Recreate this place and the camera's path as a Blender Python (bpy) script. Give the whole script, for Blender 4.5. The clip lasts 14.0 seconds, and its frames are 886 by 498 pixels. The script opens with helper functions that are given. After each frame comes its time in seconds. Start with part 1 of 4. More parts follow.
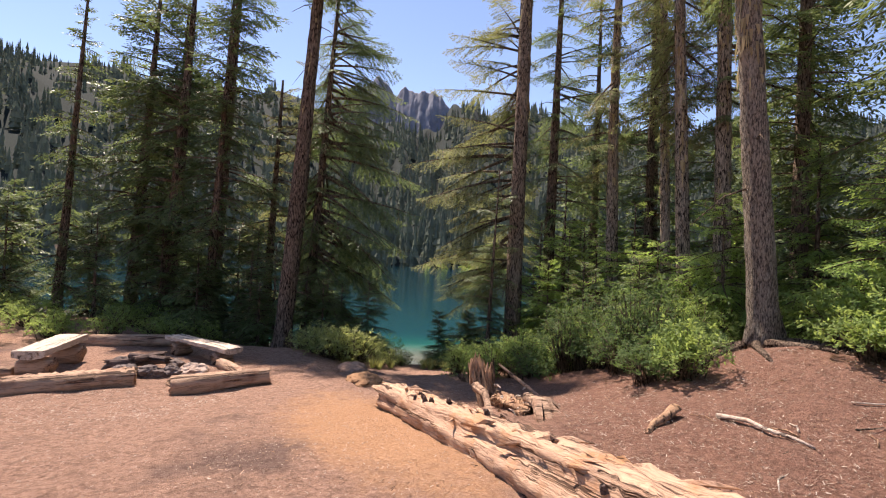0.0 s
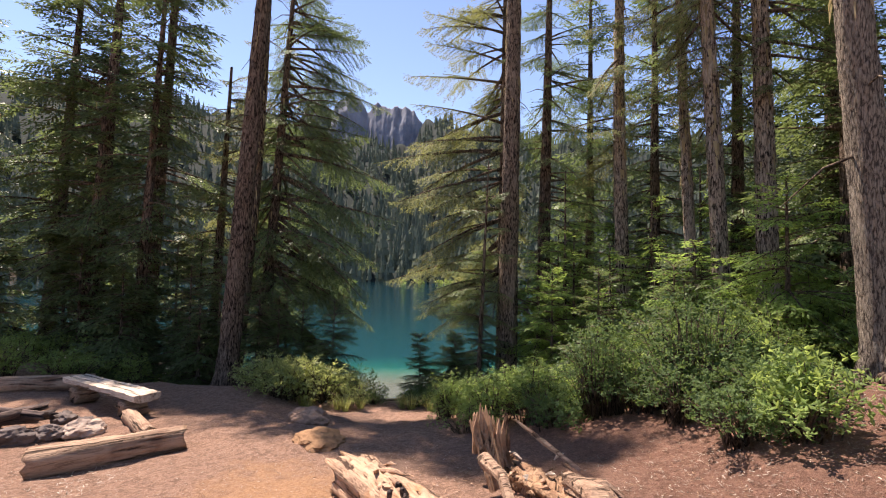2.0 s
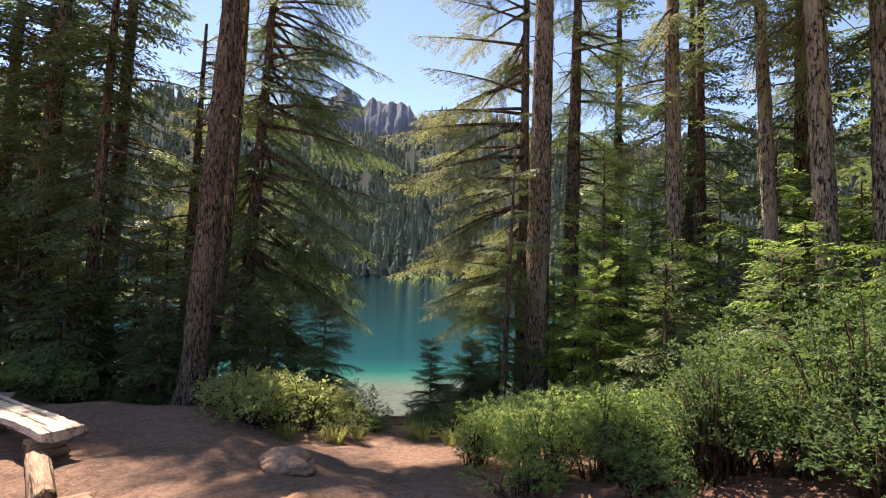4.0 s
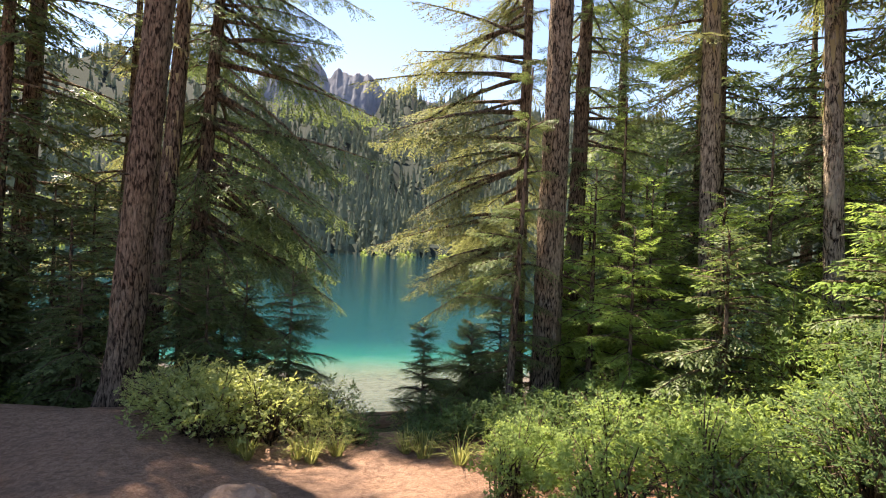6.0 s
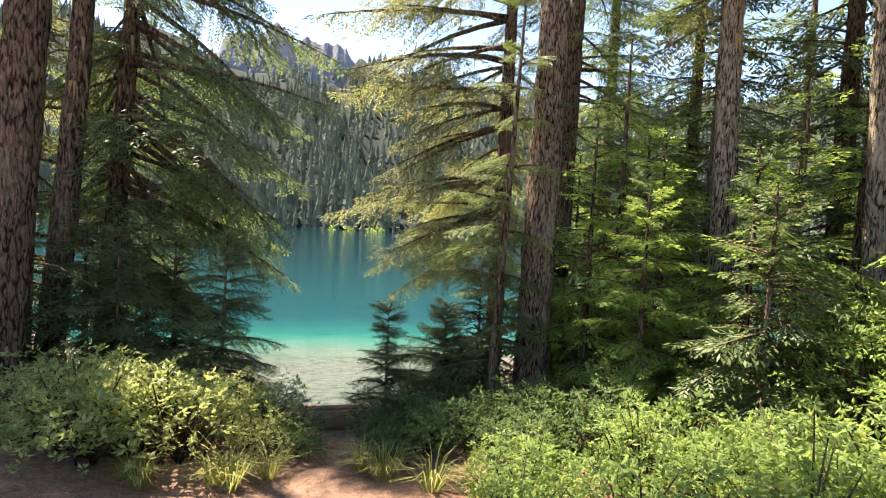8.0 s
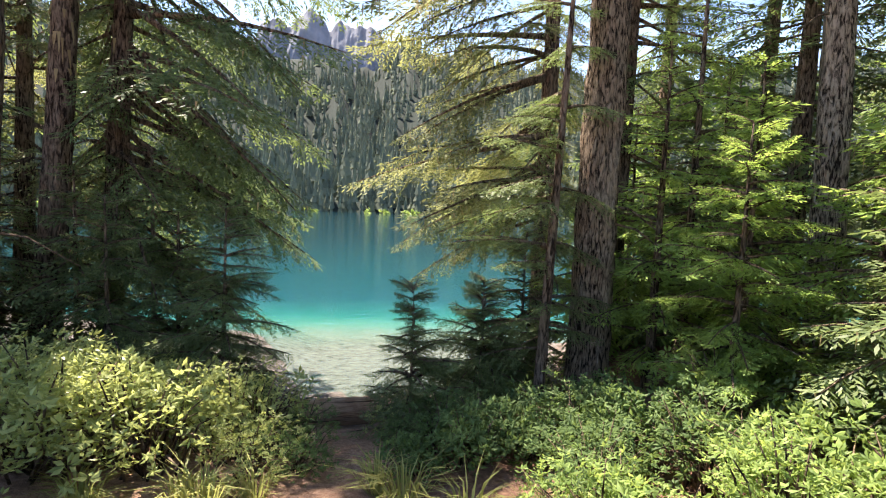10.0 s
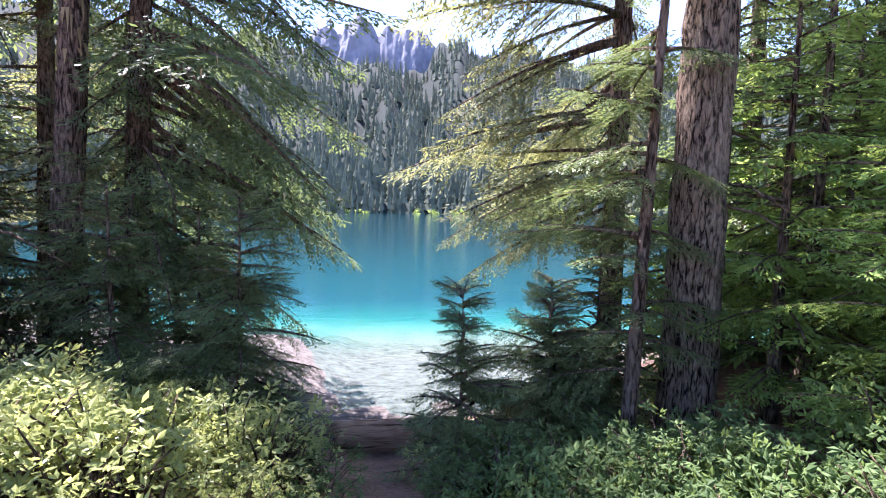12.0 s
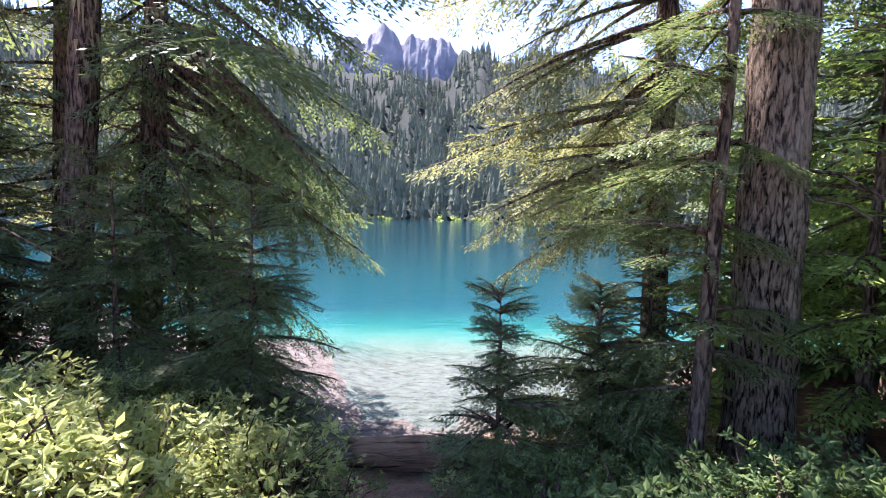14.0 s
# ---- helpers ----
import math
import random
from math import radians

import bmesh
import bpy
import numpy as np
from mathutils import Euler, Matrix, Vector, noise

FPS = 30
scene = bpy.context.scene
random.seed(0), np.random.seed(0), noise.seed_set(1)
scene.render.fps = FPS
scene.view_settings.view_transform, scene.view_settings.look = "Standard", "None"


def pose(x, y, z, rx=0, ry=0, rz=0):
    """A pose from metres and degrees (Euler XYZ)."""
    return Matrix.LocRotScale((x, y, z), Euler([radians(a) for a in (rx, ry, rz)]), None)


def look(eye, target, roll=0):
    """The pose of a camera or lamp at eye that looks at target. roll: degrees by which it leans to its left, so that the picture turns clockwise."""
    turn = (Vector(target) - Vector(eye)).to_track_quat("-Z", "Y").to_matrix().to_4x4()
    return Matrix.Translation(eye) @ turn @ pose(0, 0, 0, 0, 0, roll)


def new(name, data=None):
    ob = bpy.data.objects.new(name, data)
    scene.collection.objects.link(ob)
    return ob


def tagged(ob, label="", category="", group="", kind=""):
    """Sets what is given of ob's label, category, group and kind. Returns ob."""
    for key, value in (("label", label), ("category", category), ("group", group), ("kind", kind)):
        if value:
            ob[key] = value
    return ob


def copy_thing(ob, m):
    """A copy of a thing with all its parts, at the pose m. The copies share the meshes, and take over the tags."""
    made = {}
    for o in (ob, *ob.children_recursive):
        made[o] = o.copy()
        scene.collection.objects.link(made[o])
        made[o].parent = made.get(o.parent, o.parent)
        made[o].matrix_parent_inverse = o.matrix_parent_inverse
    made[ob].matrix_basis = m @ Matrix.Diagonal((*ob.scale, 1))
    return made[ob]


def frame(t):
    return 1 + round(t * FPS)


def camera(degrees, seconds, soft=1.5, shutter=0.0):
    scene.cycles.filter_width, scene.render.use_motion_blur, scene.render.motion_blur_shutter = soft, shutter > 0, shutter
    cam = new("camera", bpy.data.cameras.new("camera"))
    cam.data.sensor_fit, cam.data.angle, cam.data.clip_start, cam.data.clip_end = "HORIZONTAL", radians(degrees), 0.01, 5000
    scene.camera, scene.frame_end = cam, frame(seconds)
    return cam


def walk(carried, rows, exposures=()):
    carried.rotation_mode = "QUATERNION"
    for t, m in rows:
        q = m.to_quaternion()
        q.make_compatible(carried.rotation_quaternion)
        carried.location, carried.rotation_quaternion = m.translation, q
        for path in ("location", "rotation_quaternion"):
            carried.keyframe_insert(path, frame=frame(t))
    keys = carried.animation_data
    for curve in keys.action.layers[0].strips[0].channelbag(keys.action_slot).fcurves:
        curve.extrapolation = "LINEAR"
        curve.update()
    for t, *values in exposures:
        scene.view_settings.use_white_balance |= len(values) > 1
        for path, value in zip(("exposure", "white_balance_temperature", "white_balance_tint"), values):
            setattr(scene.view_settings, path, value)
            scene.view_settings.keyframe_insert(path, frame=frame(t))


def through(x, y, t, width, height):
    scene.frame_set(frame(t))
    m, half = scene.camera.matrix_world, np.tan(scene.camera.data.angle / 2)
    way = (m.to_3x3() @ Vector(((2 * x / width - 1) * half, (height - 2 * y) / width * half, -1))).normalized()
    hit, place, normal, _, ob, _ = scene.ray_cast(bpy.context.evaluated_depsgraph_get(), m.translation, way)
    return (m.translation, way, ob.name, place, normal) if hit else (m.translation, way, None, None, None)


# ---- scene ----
cam = camera(82.4, 14.0, soft=1.1)
PATH = [
    (0, (0.186, -0.656, 2.084), (0.187, 1.344, 2.116), 2.3),
    (0.5, (0.121, -0.128, 2.037), (0.149, 1.87, 2.108), 1.7),
    (1, (0.103, 0.354, 2.059), (0.168, 2.351, 2.144), 0.9),
    (1.5, (0.091, 0.846, 2.027), (0.177, 2.842, 2.123), 0.9),
    (2, (0.115, 1.346, 2.002), (0.21, 3.342, 2.094), 1.0),
    (2.5, (0.081, 1.835, 1.984), (0.189, 3.83, 2.077), 1.3),
    (3, (0.008, 2.297, 1.985), (0.12, 4.292, 2.071), 1.3),
    (5.3, (-0.368, 4.176, 1.874), (-0.209, 6.169, 1.913), 1.8),
    (5.5, (-0.409, 4.31, 1.871), (-0.23, 6.302, 1.892), 1.9),
    (6, (-0.447, 4.662, 1.836), (-0.191, 6.646, 1.827), 2.2),
    (6.5, (-0.46, 4.972, 1.817), (-0.123, 6.943, 1.772), 2.1),
    (7, (-0.427, 5.244, 1.796), (-0.032, 7.203, 1.712), 2.4),
    (7.5, (-0.332, 5.571, 1.745), (0.056, 7.531, 1.653), 2.8),
    (8, (-0.29, 5.842, 1.688), (0.088, 7.804, 1.592), 3.0),
    (8.2, (-0.284, 5.95, 1.676), (0.093, 7.911, 1.577), 2.9),
    (10.5, (-0.084, 7.022, 1.445), (0.104, 9.004, 1.254), 1.7),
    (11, (-0.089, 7.269, 1.435), (0.054, 9.253, 1.233), 1.3),
    (11.5, (-0.064, 7.476, 1.397), (0.04, 9.465, 1.209), 1.1),
    (12, (-0.041, 7.708, 1.344), (0.005, 9.7, 1.17), 1.0),
    (12.5, (-0.004, 7.844, 1.316), (0.01, 9.836, 1.138), 0.9),
    (13, (-0.014, 7.965, 1.287), (-0.021, 9.957, 1.11), 0.9),
    (13.5, (-0.065, 8.08, 1.262), (-0.092, 10.073, 1.093), 0.8),
    (14, (-0.098, 8.124, 1.252), (-0.141, 10.118, 1.103), 0.9),
]
EXPOSURES = [(0, 1.1, 6900, 24), (3, 1.3, 6900, 21), (5.3, 1.7, 7500, 17), (6.5, 2.05, 7600, 15), (8, 2.15, 7400, 14), (10.5, 2.35, 6700, 18), (11, 2.5, 6250, 25), (12, 2.65, 5800, 32), (12.6, 2.4, 6100, 28), (13.0, 2.4, 6100, 28), (14, 2.5, 6000, 31)]
walk(cam, [(t, look(eye, target, roll)) for t, eye, target, roll in PATH], EXPOSURES)

# ---- daylight ----
SUN_AZIMUTH, SUN_HEIGHT = -36.0, 61.0      # degrees left of straight ahead, above the horizon
world = bpy.data.worlds.new("summer_sky")
scene.world = world
world.use_nodes = True
sky = world.node_tree.nodes.new("ShaderNodeTexSky")
sky.sky_type, sky.sun_disc = "NISHITA", False
sky.sun_elevation, sky.sun_rotation = radians(SUN_HEIGHT), radians(SUN_AZIMUTH)
sky.air_density, sky.dust_density, sky.ozone_density, sky.altitude = 1.0, 0.2, 1.5, 1500
back = world.node_tree.nodes["Background"]
back.inputs["Strength"].default_value = 0.105
world.node_tree.links.new(sky.outputs[0], back.inputs[0])
sun = new("sun", bpy.data.lights.new("sun", "SUN"))
sun.data.energy, sun.data.angle, sun.data.color = 5.0, radians(0.6), (1.0, 0.94, 0.84)
a, e = radians(SUN_AZIMUTH), radians(SUN_HEIGHT)
TO_SUN = Vector((math.sin(a) * math.cos(e), math.cos(a) * math.cos(e), math.sin(e)))
sun.matrix_world = Matrix.Translation((0, 0, 40)) @ TO_SUN.to_track_quat("Z", "Y").to_matrix().to_4x4()

# ---- materials ----


class Nodes:
    """A small builder for node materials."""

    def __init__(self, name):
        self.material = bpy.data.materials.new(name)
        self.material.use_nodes = True
        self.tree = self.material.node_tree
        self.bsdf = self.tree.nodes["Principled BSDF"]
        self.out = self.tree.nodes["Material Output"]

    def add(self, kind, **inputs):
        node = self.tree.nodes.new("ShaderNode" + kind)
        for key, value in inputs.items():
            self.put(node.inputs[key.replace("_", " ")], value)
        return node

    def put(self, socket, value):
        if isinstance(value, bpy.types.NodeSocket):
            self.tree.links.new(value, socket)
        else:
            socket.default_value = value

    def place(self, stretch=(1, 1, 1), own=False):
        source = self.add("TexCoord").outputs["Object"] if own else self.add("NewGeometry").outputs["Position"]
        m = self.add("Mapping")
        self.put(m.inputs["Vector"], source)
        m.inputs["Scale"].default_value = stretch
        return m.outputs[0]

    def noise(self, vector, scale, detail=4.0, rough=0.55, warp=0.0):
        n = self.add("TexNoise", Scale=scale, Detail=detail, Roughness=rough, Distortion=warp)
        self.put(n.inputs["Vector"], vector)
        return n.outputs["Fac"]

    def ramp(self, value, stops):
        r = self.add("ValToRGB")
        self.put(r.inputs[0], value)
        while len(r.color_ramp.elements) < len(stops):
            r.color_ramp.elements.new(0.5)
        for el, (at, colour) in zip(r.color_ramp.elements, stops):
            el.position = at
            el.color = (*colour, 1) if len(colour) == 3 else colour
        return r.outputs[0]

    def math(self, op, a, b=0.0, c=0.0):
        n = self.add("Math")
        n.operation = op
        for s, v in zip(n.inputs, (a, b, c)):
            self.put(s, v)
        return n.outputs[0]

    def span(self, value, low, high, to=(0.0, 1.0)):
        n = self.add("MapRange")
        n.interpolation_type = "SMOOTHSTEP"
        for s, v in zip(n.inputs, (value, low, high, *to)):
            self.put(s, v)
        return n.outputs[0]

    def mix(self, factor, a, b, how="MIX"):
        n = self.add("Mix")
        n.data_type, n.blend_type = "RGBA", how
        self.put(n.inputs[0], factor)
        for s, v in ((n.inputs[6], a), (n.inputs[7], b)):
            self.put(s, (*v, 1) if isinstance(v, tuple) and len(v) == 3 else v)
        return n.outputs[2]

    def bump(self, height, strength, distance):
        b = self.add("Bump", Strength=strength, Distance=distance, Height=height)
        self.put(self.bsdf.inputs["Normal"], b.outputs[0])
        return b.outputs[0]

    def finish(self, colour, rough=0.8, specular=0.3):
        self.put(self.bsdf.inputs["Base Color"], (*colour, 1) if isinstance(colour, tuple) else colour)
        self.put(self.bsdf.inputs["Roughness"], rough)
        self.put(self.bsdf.inputs["Specular IOR Level"], specular)
        return self.material


def leaf_material(name, dark, light, glow, through=0.4, rough=0.45):
    """Foliage: a sheet that reflects and lets light through, each leaf a little different."""
    n = Nodes(name)
    island = n.add("NewGeometry").outputs["Random Per Island"]
    patch = n.noise(n.place(), 1.3, 3)
    blend = n.math("ADD", n.math("MULTIPLY", island, 0.65), n.math("MULTIPLY", patch, 0.4))
    colour = n.ramp(blend, [(0.12, dark), (0.55, tuple((p + q) / 2 for p, q in zip(dark, light))), (0.95, light)])
    n.finish(colour, rough, 0.15)
    lit = n.add("BsdfTranslucent")
    n.put(lit.inputs[0], n.mix(0.5, colour, glow))
    both = n.add("MixShader", Fac=through)
    n.put(both.inputs[1], n.bsdf.outputs[0])
    n.put(both.inputs[2], lit.outputs[0])
    n.put(n.out.inputs[0], both.outputs[0])
    return n.material


def bark_material(name, dark, light, pale, paleness, streak=9.0):
    n = Nodes(name)
    tall = n.place((1, 1, 0.24))
    crack = n.add("TexVoronoi", Scale=streak * 0.75)
    crack.feature = "DISTANCE_TO_EDGE"
    n.put(crack.inputs["Vector"], n.place((1, 1, 0.22)))
    plate = n.span(crack.outputs["Distance"], 0.0, 0.22)
    furrow = n.math("MULTIPLY_ADD", plate, 0.10, n.math("MULTIPLY", n.noise(tall, streak, 6, 0.66, 0.9), 0.92))
    lichen = n.noise(n.place((1, 1, 0.35)), 3.2, 5, 0.65)
    scale = n.noise(n.place((1, 1, 0.55)), 28, 4)
    colour = n.mix(scale, n.ramp(furrow, [(0.42, dark), (0.55, light)]), n.ramp(furrow, [(0.41, dark), (0.62, pale)]))
    colour = n.mix(n.math("MULTIPLY", n.span(lichen, 0.5, 0.68), paleness), colour, pale)
    n.bump(n.math("ADD", furrow, n.math("MULTIPLY", scale, 0.4)), 1.0, 0.06)
    return n.finish(colour, 0.95, 0.08)


def wood_material(name, dark, light, stain, grain=(1, 1, 1)):
    n = Nodes(name)
    v = n.place(grain, own=True)
    fibre = n.noise(v, 30, 6, 0.65, 0.8)
    rot = n.noise(n.place(own=True), 3.5, 5, 0.6)
    colour = n.ramp(fibre, [(0.28, dark), (0.5, light), (0.75, tuple(min(1, c * 1.25) for c in light))])
    colour = n.mix(n.span(rot, 0.5, 0.72), colour, stain)
    crack = n.noise(n.place(tuple(g * 0.45 if g < 1 else g for g in grain), own=True), 15, 4, 0.6, 0.4)
    colour = n.mix(n.span(crack, 0.57, 0.64, (0.0, 0.9)), colour, tuple(c * 0.45 for c in dark))
    n.bump(n.math("SUBTRACT", n.math("ADD", fibre, n.math("MULTIPLY", rot, 0.5)), n.span(crack, 0.55, 0.64)), 1.0, 0.03)
    return n.finish(colour, 0.85, 0.2)


def stone_material(name, dark, light, scale=6.0, depth=0.02):
    n = Nodes(name)
    big, fine = n.noise(n.place(), scale, 5), n.noise(n.place(), scale * 10, 4)
    colour = n.mix(n.math("MULTIPLY", fine, 0.5), n.ramp(big, [(0.3, dark), (0.7, light)]), light)
    n.bump(n.math("ADD", big, n.math("MULTIPLY", fine, 0.3)), 0.7, depth)
    return n.finish(colour, 0.9, 0.2)


def ground_material():
    n = Nodes("forest_ground")
    here = n.place()
    split = n.add("SeparateXYZ")
    n.put(split.inputs[0], here)
    x, y, z = split.outputs
    fine, mid, broad = n.noise(here, 45, 6, 0.7), n.noise(here, 6, 5, 0.6), n.noise(here, 0.8, 4)
    crumb = n.noise(here, 150, 3, 0.7)
    dirt = n.mix(mid, n.ramp(fine, [(0.34, (0.205, 0.106, 0.064)), (0.62, (0.50, 0.312, 0.222))]), n.ramp(crumb, [(0.36, (0.245, 0.135, 0.083)), (0.62, (0.57, 0.368, 0.268))]))
    dirt = n.mix(n.span(broad, 0.52, 0.7), dirt, (0.20, 0.13, 0.10), "MIX")
    # needles and duff on the bank
    duff = n.mix(mid, n.ramp(fine, [(0.32, (0.12, 0.055, 0.036)), (0.66, (0.34, 0.18, 0.125))]), n.ramp(crumb, [(0.35, (0.15, 0.07, 0.045)), (0.66, (0.44, 0.26, 0.185))]))
    bank = n.span(n.math("ADD", n.math("ADD", x, n.math("MULTIPLY", y, 0.12)), n.math("MULTIPLY", broad, 1.2)), 1.4, 3.2)
    colour = n.mix(bank, dirt, duff)
    # trodden clods and damp patches
    clod = n.noise(here, 15, 7, 0.78, 0.5)
    colour = n.mix(n.span(clod, 0.36, 0.60, (0.55, 0.0)), colour, (0.085, 0.050, 0.035))
    colour = n.mix(n.span(n.noise(here, 38, 5, 0.8), 0.56, 0.7, (0.0, 0.55)), colour, (0.50, 0.37, 0.29))
    # crumbled rotten wood beside the fallen log
    dx, dy = n.math("ADD", x, 0.35), n.math("SUBTRACT", y, 4.3)
    along = n.math("ADD", n.math("MULTIPLY", dx, 0.89), n.math("MULTIPLY", dy, 0.45))
    length = n.math("SUBTRACT", n.math("MULTIPLY", dy, 0.89), n.math("MULTIPLY", dx, 0.45))
    far = n.math("ADD", n.math("MULTIPLY", n.math("MULTIPLY", along, along), 1.1), n.math("MULTIPLY", n.math("MULTIPLY", length, length), 0.22))
    far = n.math("ADD", far, n.math("MULTIPLY", n.math("SUBTRACT", mid, 0.5), 1.6))
    dust = n.ramp(fine, [(0.3, (0.36, 0.185, 0.092)), (0.7, (0.58, 0.345, 0.19))])
    colour = n.mix(n.span(far, 1.25, 0.2, (0.0, 0.85)), colour, dust)
    # the beach, above and under the water
    sand = n.ramp(n.noise(n.place((1, 1.6, 1)), 4.5, 8, 0.8, 0.6), [(0.38, (0.060, 0.050, 0.042)), (0.48, (0.150, 0.132, 0.117)), (0.72, (0.245, 0.220, 0.198))])
    shore = n.span(n.math("ADD", z, n.math("MULTIPLY", mid, 0.3)), -0.72, -0.98)
    colour = n.mix(shore, colour, sand)
    # the far slopes, shade between the trees painted in as near-black ground
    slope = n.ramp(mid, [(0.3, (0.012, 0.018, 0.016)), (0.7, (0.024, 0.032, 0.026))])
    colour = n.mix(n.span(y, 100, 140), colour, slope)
    n.bump(n.math("ADD", n.math("ADD", fine, n.math("MULTIPLY", mid, 1.5)), n.math("ADD", n.math("MULTIPLY", crumb, 0.5), clod)), 0.95, 0.035)
    return n.finish(colour, 0.95, 0.1)


def water_material():
    """Clear over the shelf of sand, then turquoise, then deep blue."""
    n = Nodes("lake_water")
    here = n.place()
    split = n.add("SeparateXYZ")
    n.put(split.inputs[0], here)
    depth = n.math("ADD", split.outputs[1], n.math("MULTIPLY", n.math("ABSOLUTE", split.outputs[0]), 0.05))
    depth = n.math("ADD", depth, n.math("MULTIPLY", n.noise(here, 0.8, 3), 0.9))
    colour = n.ramp(n.math("DIVIDE", depth, 120.0), [(0.160, (0.012, 0.145, 0.108)), (0.168, (0.006, 0.10, 0.086)), (0.186, (0.0035, 0.054, 0.066)), (0.40, (0.004, 0.036, 0.048)), (1.0, (0.005, 0.030, 0.040))])
    ripple = n.math("ADD", n.noise(n.place((1, 2.2, 1)), 1.6, 4, 0.6, 0.3), n.math("MULTIPLY", n.noise(n.place((1, 1.8, 1)), 9, 3), 0.35))
    n.bump(ripple, 0.12, 0.12)
    n.finish(colour, 0.06, 0.5)
    clear = n.add("BsdfTransparent")
    clear.inputs[0].default_value = (0.84, 0.985, 0.97, 1)
    both = n.add("MixShader", Fac=n.span(depth, 17.0, 20.3, (0.10, 1.0)))
    n.put(both.inputs[1], clear.outputs[0])
    n.put(both.inputs[2], n.bsdf.outputs[0])
    n.put(n.out.inputs[0], both.outputs[0])
    return n.material


FIR = leaf_material("fir_needles", (0.042, 0.067, 0.032), (0.19, 0.235, 0.092), (0.34, 0.44, 0.12), 0.32)
YOUNG = leaf_material("young_fir_needles", (0.070, 0.125, 0.036), (0.33, 0.46, 0.12), (0.52, 0.68, 0.14), 0.48)
MOSSY = leaf_material("lichen_hung_needles", (0.065, 0.080, 0.036), (0.29, 0.30, 0.13), (0.46, 0.47, 0.15), 0.36, 0.7)
BEARD = leaf_material("hanging_lichen", (0.20, 0.145, 0.08), (0.48, 0.39, 0.22), (0.55, 0.46, 0.22), 0.42, 0.8)
SHRUB = leaf_material("shrub_leaves", (0.060, 0.105, 0.032), (0.31, 0.41, 0.13), (0.56, 0.69, 0.15), 0.48, 0.5)
PALE = leaf_material("pale_shrub_leaves", (0.11, 0.145, 0.055), (0.44, 0.48, 0.19), (0.64, 0.68, 0.18), 0.5, 0.3)
GRASS = leaf_material("grass_blades", (0.12, 0.14, 0.04), (0.38, 0.38, 0.14), (0.55, 0.55, 0.15), 0.45, 0.5)
# paler and greyer than near needles: haze over the lake is painted in
HAZY_FARWOOD = leaf_material("hazed_distant_conifers", (0.085, 0.106, 0.085), (0.20, 0.225, 0.155), (0.22, 0.26, 0.15), 0.3, 0.9)
# shrub leaves once more, darkened to carry shade in their colour
SHADED_SHRUB = leaf_material("shaded_shrub_leaves", (0.036, 0.068, 0.026), (0.150, 0.22, 0.075), (0.28, 0.39, 0.09), 0.38, 0.6)
BARK = bark_material("conifer_bark", (0.022, 0.014, 0.010), (0.115, 0.070, 0.052), (0.32, 0.25, 0.18), 0.22, 30)
BARK_PALE = bark_material("lichen_bark", (0.022, 0.015, 0.011), (0.27, 0.20, 0.145), (0.56, 0.47, 0.35), 0.6, 36)
BARK_GREY = bark_material("grey_lichen_bark", (0.070, 0.056, 0.045), (0.24, 0.19, 0.145), (0.48, 0.41, 0.31), 0.6, 55)
BARK_STREAK = bark_material("furrowed_bark", (0.014, 0.009, 0.007), (0.165, 0.110, 0.078), (0.44, 0.35, 0.26), 0.45, 40)
TWIG = bark_material("twig_bark", (0.035, 0.024, 0.018), (0.13, 0.085, 0.06), (0.28, 0.22, 0.15), 0.3, 20)
LOG = wood_material("rotten_log_wood", (0.10, 0.048, 0.028), (0.49, 0.315, 0.205), (0.42, 0.215, 0.105), (1, 0.09, 1))
GREYLOG = wood_material("weathered_log_wood", (0.11, 0.066, 0.044), (0.40, 0.265, 0.175), (0.26, 0.15, 0.095), (0.12, 1, 1))
PLANK = wood_material("sunbleached_plank", (0.26, 0.19, 0.14), (0.56, 0.46, 0.36), (0.38, 0.28, 0.21), (0.12, 1, 1))
STUMP = wood_material("splintered_stump_wood", (0.09, 0.048, 0.030), (0.43, 0.265, 0.155), (0.22, 0.115, 0.065), (1, 1, 0.15))
CHAR = wood_material("charred_wood", (0.02, 0.016, 0.014), (0.13, 0.09, 0.075), (0.05, 0.035, 0.03), (0.15, 1, 1))
DIRTROCK = stone_material("dirt_covered_stone", (0.12, 0.070, 0.046), (0.42, 0.27, 0.185), 9.0, 0.06)
CHIP = wood_material("dry_wood_chip", (0.15, 0.10, 0.07), (0.36, 0.27, 0.20), (0.24, 0.16, 0.11))
HUMP = stone_material("rotten_wood_mound", (0.15, 0.080, 0.040), (0.36, 0.205, 0.105), 14.0, 0.03)
ROCK = stone_material("fire_ring_stone", (0.060, 0.047, 0.041), (0.175, 0.138, 0.120))
TANROCK = stone_material("tan_stone", (0.24, 0.17, 0.13), (0.48, 0.37, 0.29))
# grey rock with the blue of distance haze mixed into its colour
HAZY_CRAG = stone_material("hazy_far_crag", (0.105, 0.115, 0.145), (0.20, 0.21, 0.245), 0.06, 2.0)
GROUND = ground_material()
WATER = water_material()

# ---- geometry helpers ----
RNG = np.random.default_rng(7)


def smooth(a, b, v):
    v = np.clip((v - a) / (b - a), 0, 1)
    return v * v * (3 - 2 * v)


